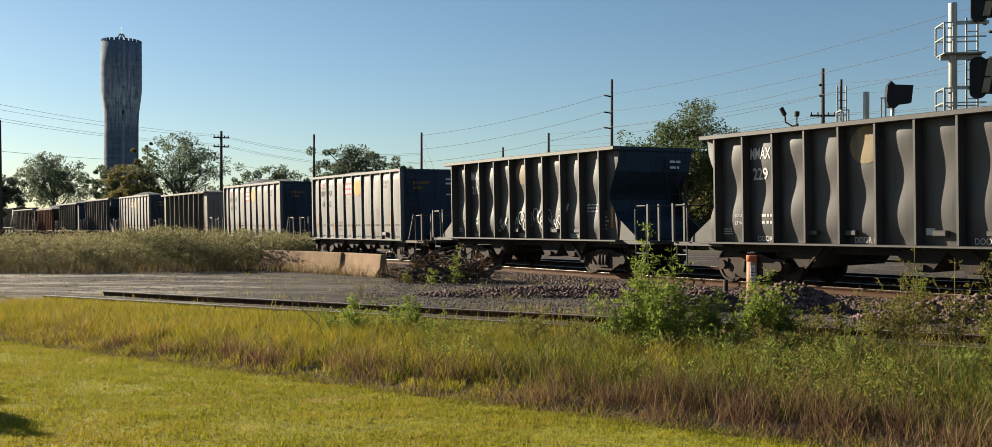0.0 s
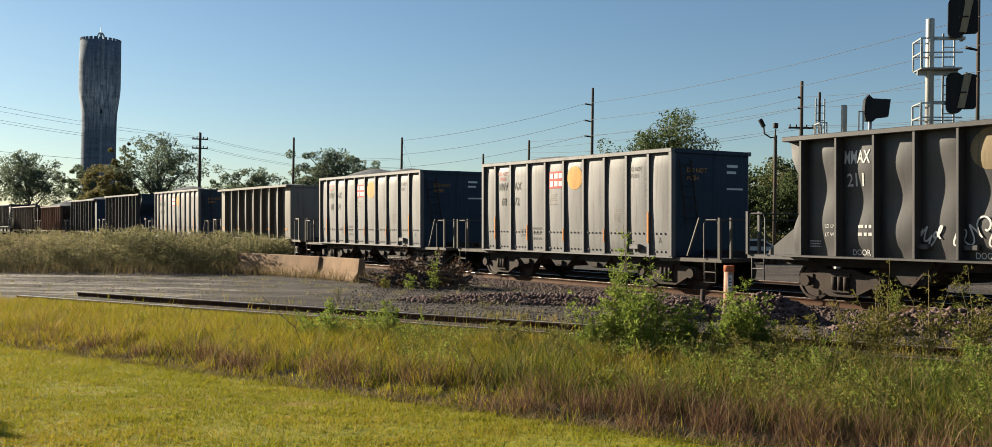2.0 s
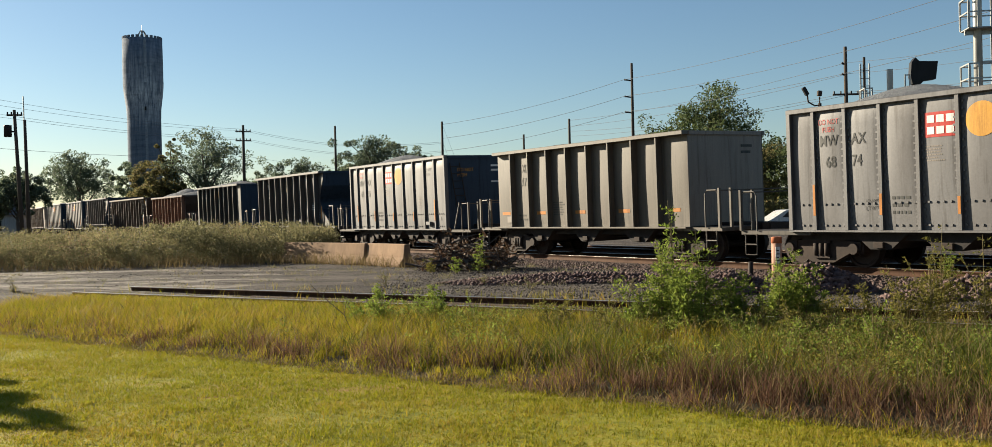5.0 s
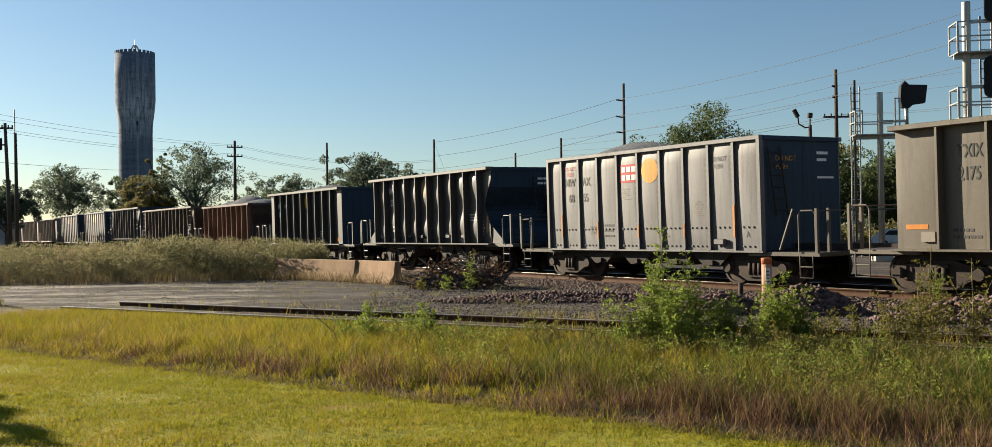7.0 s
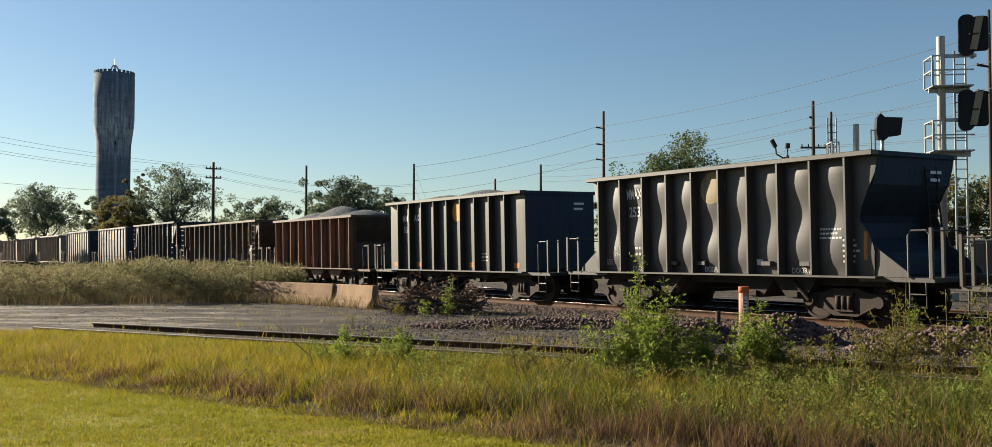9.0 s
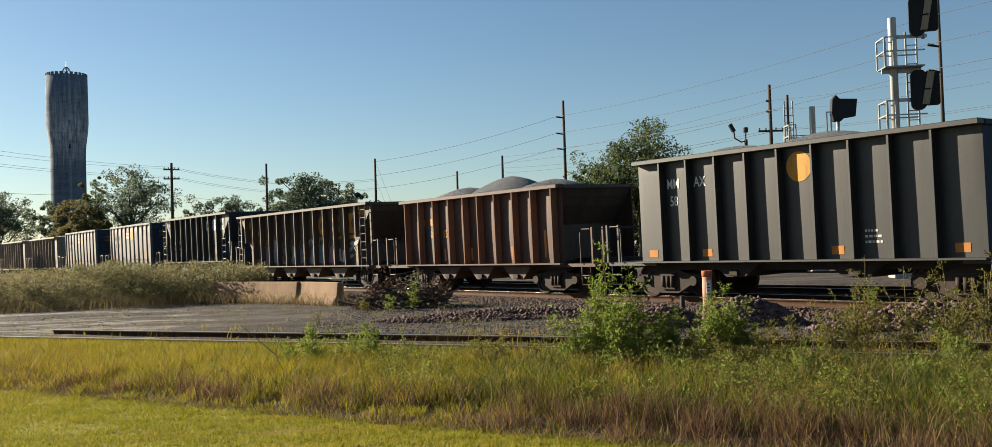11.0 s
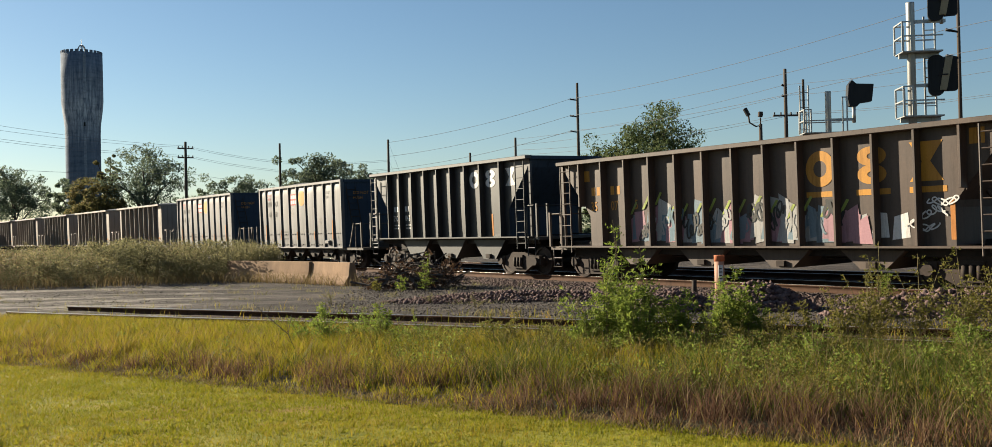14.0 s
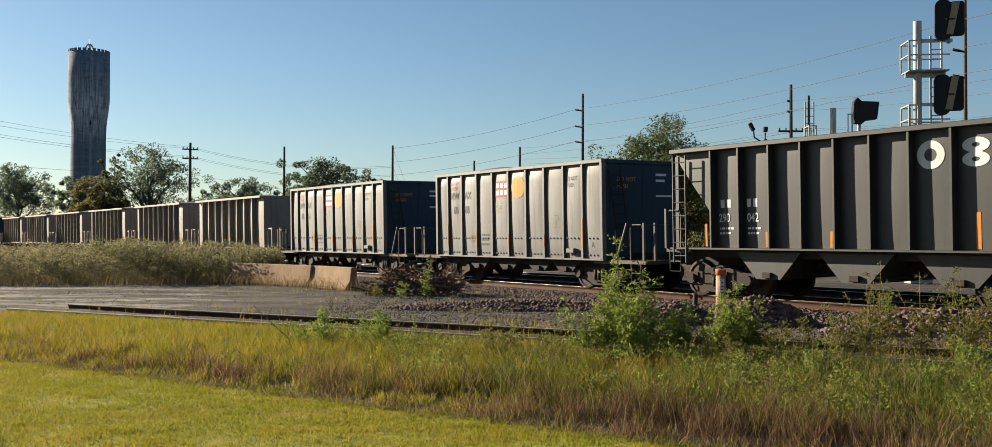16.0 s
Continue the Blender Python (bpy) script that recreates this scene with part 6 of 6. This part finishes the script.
# tall grass between the lawn and the side track: tufts of yellow-green, green and dry blades
P, rng = field(620000, -12, 14, 6.0, 21.5, 83)
e, f = P @ AL - LAWN, P @ A2
keep = (e > 0.04 * rng.normal(size=len(P))) & (f < 13.27 + 1.0 * rng.uniform(0, 1, len(P)) ** 4) & (P[:, 0] > -10.6 + 0.25 * (P[:, 1] - 15)) & (np.abs(P[:, 0]) < 0.62 * P[:, 1] + 0.8)
P, e = P[keep], e[keep]
clump = np.array([noise.noise((p[0] * 3.2, p[1] * 3.2, 11.0)) for p in P])
some = rng.uniform(0, 1, len(P)) < np.clip(0.70 + 1.2 * clump, 0.14, 1.0)
P, e, clump = P[some], e[some], clump[some]
drift = np.array([noise.noise((p[0] * 0.8, p[1] * 0.8, 7.0)) for p in P])
patchy = np.array([noise.noise((p[0] * 1.7, p[1] * 1.7, 17.0)) for p in P])
fl, x = P @ A2, P[:, 0]
H = (0.18 + 0.17 * clump + 0.09 * drift + 0.10 * patchy) * np.clip(0.35 + e * 0.75, 0.35, 1.0) * rng.uniform(0.55, 1.35, len(P))
H = np.clip(np.minimum(H, (0.10 + 0.11 * np.clip(13.3 - fl, 0, 9)) * rng.uniform(0.6, 1.15, len(P))), 0.03, 0.6)
edge = np.exp(-((e - 0.45) / np.clip(0.70 + 0.12 * x, 0.45, 1.15)) ** 2)
p_dry = np.clip(edge * np.clip(0.42 + 0.10 * (x + 4) + 0.5 * drift + 1.2 * patchy, 0.06, 0.95), 0.05, 0.95) * np.where(x > 3.2, np.clip(1 - 0.4 * (x - 3.2), 0.25, 1), 1)
p_green = np.clip(0.05 + 0.17 * (x + 1.0) + 0.9 * drift - 0.7 * patchy, 0.03, 0.88) * np.clip(0.3 + e, 0.3, 1)
u, v = rng.uniform(0, 1, len(P)), rng.uniform(0, 1, len(P))
dry = u < p_dry
green = ~dry & (v < p_green)
lush = ~dry & ~green
blades("tall_grass", P[lush], H[lush], 0.0040, 0.75, M_TALL, "unmown yellow-green grass beside the lawn", 84)
# green blades with the weeds' shade put into their darker colour
blades("tall_grass", P[green], H[green] * 1.1, 0.0045, 0.9, M_GREEN, "green grass, its colour darkened for the shade of the weeds", 96)
blades("dry_grass", P[dry], H[dry] * 1.15, 0.0036, 0.8, M_DRY, "dry reddish-brown seed grass along the lawn's edge", 85)
P, rng = field(200000, -10, 8, 6.0, 16, 97)
e = P @ AL - LAWN
P = P[(e > -0.10 + 0.05 * rng.normal(size=len(P))) & (e < 0.22 + 0.12 * rng.normal(size=len(P))) & (np.abs(P[:, 0]) < 0.62 * P[:, 1] + 0.6)]
blades("edge_thatch", P, rng.uniform(0.02, 0.075, len(P)), 0.0045, 1.6, M_STRAW, "straw-coloured thatch along the mown edge", 98)
# pale seed stalks that stand above the rest
P, rng = field(16000, -8, 9, 6.5, 15, 99)
e = P @ AL - LAWN
P = P[(e > 0.15) & (P @ A2 < 12.6) & (rng.uniform(0, 1, len(P)) < np.clip(0.08 + 0.06 * (P[:, 0] + 2), 0.06, 0.55))]
blades("seed_stalks", P, rng.uniform(0.25, 0.52, len(P)), 0.0028, 0.55, M_STRAW, "thin pale seed stalks above the grass", 100)
P, rng = field(30000, -12, 13, 10, 24, 86)
keep = (P @ A2 > 13.5) & (P @ A2 < 16.4) & (rng.uniform(0, 1, len(P)) < np.clip(0.30 + 0.12 * P[:, 0], 0.10, 0.8))
P = P[keep]
tuft = np.array([noise.noise((p[0] * 2.0, p[1] * 2.0, 31.0)) for p in P])
P = P[tuft > -0.05]
blades("track_grass", P, rng.uniform(0.06, 0.26, len(P)), 0.005, 0.7, M_TALL, "scattered grass growing between the rails", 87)
P, rng = field(60000, -20, 4, 18, 32, 101)
tuft = np.array([noise.noise((p[0] * 1.3, p[1] * 2.4, 41.0)) for p in P])
P = P[(tuft > 0.34) & (P @ A2 > 15.6) & (P @ A1 < 17.0)]
blades("yard_tufts", P, rng.uniform(0.03, 0.13, len(P)), 0.006, 1.1, M_BRUSH, "thin tufts of dry weeds in the drive's cracks", 102)


# low broad-leaved weeds scattered through the grass
rng = np.random.default_rng(88)
C = np.stack([rng.uniform(-9, 13, 26000), rng.uniform(7, 17, 26000), np.zeros(26000)], 1)
e, fl = C @ AL - LAWN, C @ A2
green = np.array([noise.noise((p[0] * 0.8, p[1] * 0.8, 21.0)) for p in C])
C = C[(e > 1.05) & (fl < 13.4) & (green + 0.07 * (C[:, 0] - 0.5) > 0.08)]
C[:, 2] = rng.uniform(0.04, 0.34, len(C)) * np.clip(0.4 + 0.25 * (13.4 - C @ A2), 0.3, 1.0)
half = rng.uniform(0, 1, len(C)) < 0.40
for some, mat, words in ((half, M_WEED, "low leafy green weeds among the tall grass"), (~half, M_WEED_DRY, "low fading olive weeds among the tall grass")):
    V, F = leaf_cloud(C[some], rng.uniform(0.05, 0.13, int(some.sum())), 13, 0.0135, rng)
    tagged(solid("low_weeds", V, F, mat), words, "weeds", kind="stuff")


def weed(x, y, h, spread, stems, per, leaf, seed, material=M_WEED, label="tall green weed with many narrow leaves", z=0.0):
    """Arching stems with side sprays of narrow leaves, longer below than at the tip."""
    rng = np.random.default_rng(seed)
    w = empty("weed_plant", pose(x, y, z))
    V = []
    for k in range(stems):
        a = rng.uniform(0, 2 * math.pi)
        hh = h * (1.0 if k == 0 else 0.35 + 0.6 * rng.uniform(0, 1) ** 1.4)
        out = spread * rng.uniform(0.1, 1.0) * (1.15 - 0.5 * hh / h)
        tip = Vector((math.cos(a) * out, math.sin(a) * out, hh))
        base = Vector((tip.x * 0.12, tip.y * 0.12, -0.03))
        mid = base.lerp(tip, 0.55) + Vector((-tip.x * 0.2, -tip.y * 0.2, 0.04 * h))
        part("stem", tube(bmesh.new(), [base, mid, tip], 0.007, 4, 0.003), M_STEM, w)
        for f in rng.uniform(0.12, 1.0, max(6, int(per * 0.32))):
            q = base.lerp(mid, f / 0.55) if f < 0.55 else mid.lerp(tip, (f - 0.55) / 0.45)
            b = rng.uniform(0, 2 * math.pi)
            reach = (0.05 + 0.20 * h * (1.05 - f)) * rng.uniform(0.5, 1.2)
            arm = np.array((math.cos(b), math.sin(b), rng.uniform(0.1, 0.7))) * reach
            q = np.array(q)
            for g in np.linspace(0.15, 1.0, 7):
                c = q + arm * g + np.array((0, 0, -0.12 * reach * g * g))
                d = arm / reach * 0.6 + rng.normal(size=3) * 0.55
                d /= np.linalg.norm(d)
                s = np.cross(d, rng.normal(size=3))
                s /= np.linalg.norm(s)
                n = leaf * rng.uniform(0.6, 1.3)
                V += [c, c + d * n * 0.5 + s * n * 0.17, c + d * n, c + d * n * 0.5 - s * n * 0.17]
    solid("leaves", V, np.arange(len(V)).reshape(-1, 4), material, w)
    return tagged(w, label, "weed", "weeds by the tracks")


# the tall ones that stand out: place, height, spread
TALL_WEEDS = [
    (2.05, 12.9, 1.72, 0.36), (1.80, 12.6, 1.30, 0.42), (2.40, 12.8, 1.35, 0.42), (2.1, 12.2, 0.95, 0.50), (1.5, 12.6, 0.85, 0.45), (2.75, 12.5, 0.80, 0.40),
    (3.75, 13.7, 1.0, 0.34), (3.55, 13.4, 0.85, 0.36), (3.95, 13.5, 0.80, 0.34), (-2.0, 14.0, 0.62, 0.45), (-1.3, 14.6, 0.55, 0.35),
]
FADING_WEEDS = [
    (5.9, 12.5, 1.2, 0.6), (6.6, 12.7, 1.25, 0.5), (7.4, 13.3, 1.3, 0.5), (5.3, 12.7, 1.0, 0.5), (4.8, 12.3, 0.85, 0.45), (5.6, 13.1, 1.35, 0.4), (6.2, 12.0, 0.9, 0.5), (4.5, 12.8, 0.6, 0.4),
]
for i, (x, y, h, sp) in enumerate(TALL_WEEDS):
    weed(x, y, h, sp, 13 if h > 0.7 else 9, 80 if h > 0.7 else 58, 0.055, 200 + i)
for i, (x, y, h, sp) in enumerate(FADING_WEEDS):
    weed(x, y, h, sp, 10, 58, 0.048, 300 + i, M_WEED_DRY, "tall sparse weed with small fading olive leaves")
# and lower ones scattered before the side track
r = random.Random(17)
for i in range(26):
    x, off = r.uniform(0.2, 7.2), r.uniform(9.8, 12.9)
    weed(x, (off - AWAY2.x * x) / AWAY2.y, r.uniform(0.35, 0.62), r.uniform(0.35, 0.5), 8, 50, 0.042, 220 + i, M_WEED if i % 2 else M_WEED_DRY, "low bushy weed with small leaves in the grass")
for i in range(9):
    x, off = r.uniform(-3.4, 0.4), r.uniform(10.8, 12.9)
    weed(x, (off - AWAY2.x * x) / AWAY2.y, r.uniform(0.35, 0.5), 0.35, 7, 42, 0.04, 250 + i, M_WEED, "low bushy weed with small leaves in the grass")
weed(-1.1, 26.6, 1.15, 0.25, 5, 60, 0.05, 260)
weed(-1.75, 26.6, 0.45, 0.35, 5, 36, 0.06, 261)
weed(-2.5, 27.2, 0.40, 0.4, 5, 30, 0.06, 262, M_WEED_DRY)
for i, (x, y, h) in enumerate(((9.6, 19.0, 0.9), (11.2, 18.0, 1.3), (8.6, 19.6, 0.7), (12.5, 17.0, 1.1), (10.4, 17.8, 0.8))):
    weed(x, y, h, 0.45, 7, 50, 0.045, 270 + i)
for i, (x, y) in enumerate(((0.2, 20.5), (-3.1, 22.5), (-12.0, 22.8), (-0.8, 22.0), (2.2, 19.0))):
    weed(x, y, 0.32, 0.3, 6, 24, 0.03, 290 + i, M_BRUSH, "small dry weed tuft in the gravel")
branch = empty("dead_branch", pose(-2.75, 12.9, 0))
part("stick", tube(bmesh.new(), [(0.50, 0.1, 0.0), (0.40, 0, 0.3), (0.12, 0, 0.55), (-0.05, 0, 0.72)], 0.008, 5, 0.003), M_BARK, branch)
part("twig", tube(bmesh.new(), [(0.40, 0, 0.3), (0.44, 0.05, 0.55)], 0.005, 5, 0.003), M_BARK, branch)
part("twig", tube(bmesh.new(), [(0.12, 0, 0.55), (0.2, -0.05, 0.70)], 0.004, 5, 0.003), M_BARK, branch)
tagged(branch, "thin bare dead branch standing in the grass", "branch")

# brush along the far side of the drive
rng = np.random.default_rng(91)
n = 2600
C = np.stack([rng.uniform(-28, -7.2, n), rng.uniform(0, 1, n), rng.uniform(0.05, 1, n)], 1)
near = np.interp(C[:, 0], (-40, -16, -8.5, -7), (31.6, 33.2, 35.4, 37.0))
back = np.interp(C[:, 0], (-40, -16, -8.5, -7), (46, 42, 40.0, 38.5))
C[:, 1] = near + (back - near) * C[:, 1]
hh = 1.15 + 0.30 * np.sin(C[:, 0] * 0.9 + 1) * np.sin(C[:, 0] * 0.37) + 0.30 * np.exp(-((C[:, 0] + 10.3) / 1.6) ** 2) + 0.02 * (C[:, 1] - near)
C[:, 2] *= hh
V, F = leaf_cloud(C, rng.uniform(0.14, 0.36, n), 84, 0.032, rng)
tagged(solid("brush", V, F, M_BRUSH), "olive-green brush and tall weeds along the drive", "brush", kind="stuff")
P, rng = field(22000, -40, -5, 30, 41, 92)
near = np.interp(P[:, 0], (-40, -16, -8.5, -5), (31.0, 32.2, 33.2, 33.4))
P = P[(P[:, 1] > near + 0.3 * rng.normal(size=len(P))) & (P @ A1 < 16.9)]
blades("brush_grass", P, rng.uniform(0.15, 0.5, len(P)), 0.007, 0.6, M_STRAW, "dry straw-coloured grass at the foot of the brush", 93)
P, rng = field(9000, -9.5, -2.2, 29.8, 36, 94)
d1 = np.abs((P[:, 0] + 4.0) * math.sin(radians(42)) * 0 + (P @ np.array((math.cos(radians(42)), math.sin(radians(42)), 0))) - 17.75)
P = P[d1 < 0.45 + 0.25 * rng.normal(size=len(P))]
blades("barrier_grass", P, rng.uniform(0.12, 0.5, len(P)), 0.007, 0.7, M_STRAW, "dry grass tufts before the barriers", 95)

# heap of dead brush at the end of the barriers
heap = empty("brush_heap", pose(-1.5, 28.3, 0))
r = random.Random(4)
for k in range(150):
    a, d = r.uniform(0, 2 * math.pi), math.sqrt(r.uniform(0, 1))
    x, y = 1.45 * d * math.cos(a), 0.9 * d * math.sin(a)
    z = 0.95 * (1 - d ** 1.5) * r.uniform(0.2, 1.0)
    w = Vector((r.gauss(0, 1), r.gauss(0, 0.6), r.gauss(0, 0.45))).normalized() * r.uniform(0.25, 0.6)
    part("stick", tube(bmesh.new(), [Vector((x, y, z + 0.03)) - w, Vector((x, y, z + 0.08)), Vector((x, y, z + 0.03)) + w], r.uniform(0.012, 0.035), 4, 0.008), M_BARK, heap)
rng = np.random.default_rng(44)
C = rng.normal(size=(160, 3)) * np.array((0.65, 0.4, 0.25)) + np.array((0, 0, 0.25))
C[:, 2] = np.abs(C[:, 2])
V, F = leaf_cloud(C, np.full(160, 0.16), 14, 0.05, rng)
M_DEADLEAF = leafy("dead_leaves", [(0.0, (0.05, 0.03, 0.02)), (0.5, (0.09, 0.055, 0.035)), (0.9, (0.14, 0.09, 0.05))], 0.2, 0.8)
solid("dead_leaves", V, F, M_DEADLEAF, heap, "brown dead leaves")
tagged(heap, "dark heap of dead branches and leaves", "brush heap")

# ---- what moves ----
def motions():
    for ob, s0 in TRAIN:
        walk(ob, [(t, line_pose(s0 - SPEED * t)) for t in np.linspace(0, 16, 9)])
    for w, dx in SETS:
        walk(w, [(i / 15, pose(dx, 0, WHEEL_R, 0, math.degrees(SPEED * i / 15 / WHEEL_R), 0)) for i in range(241)])


motions()
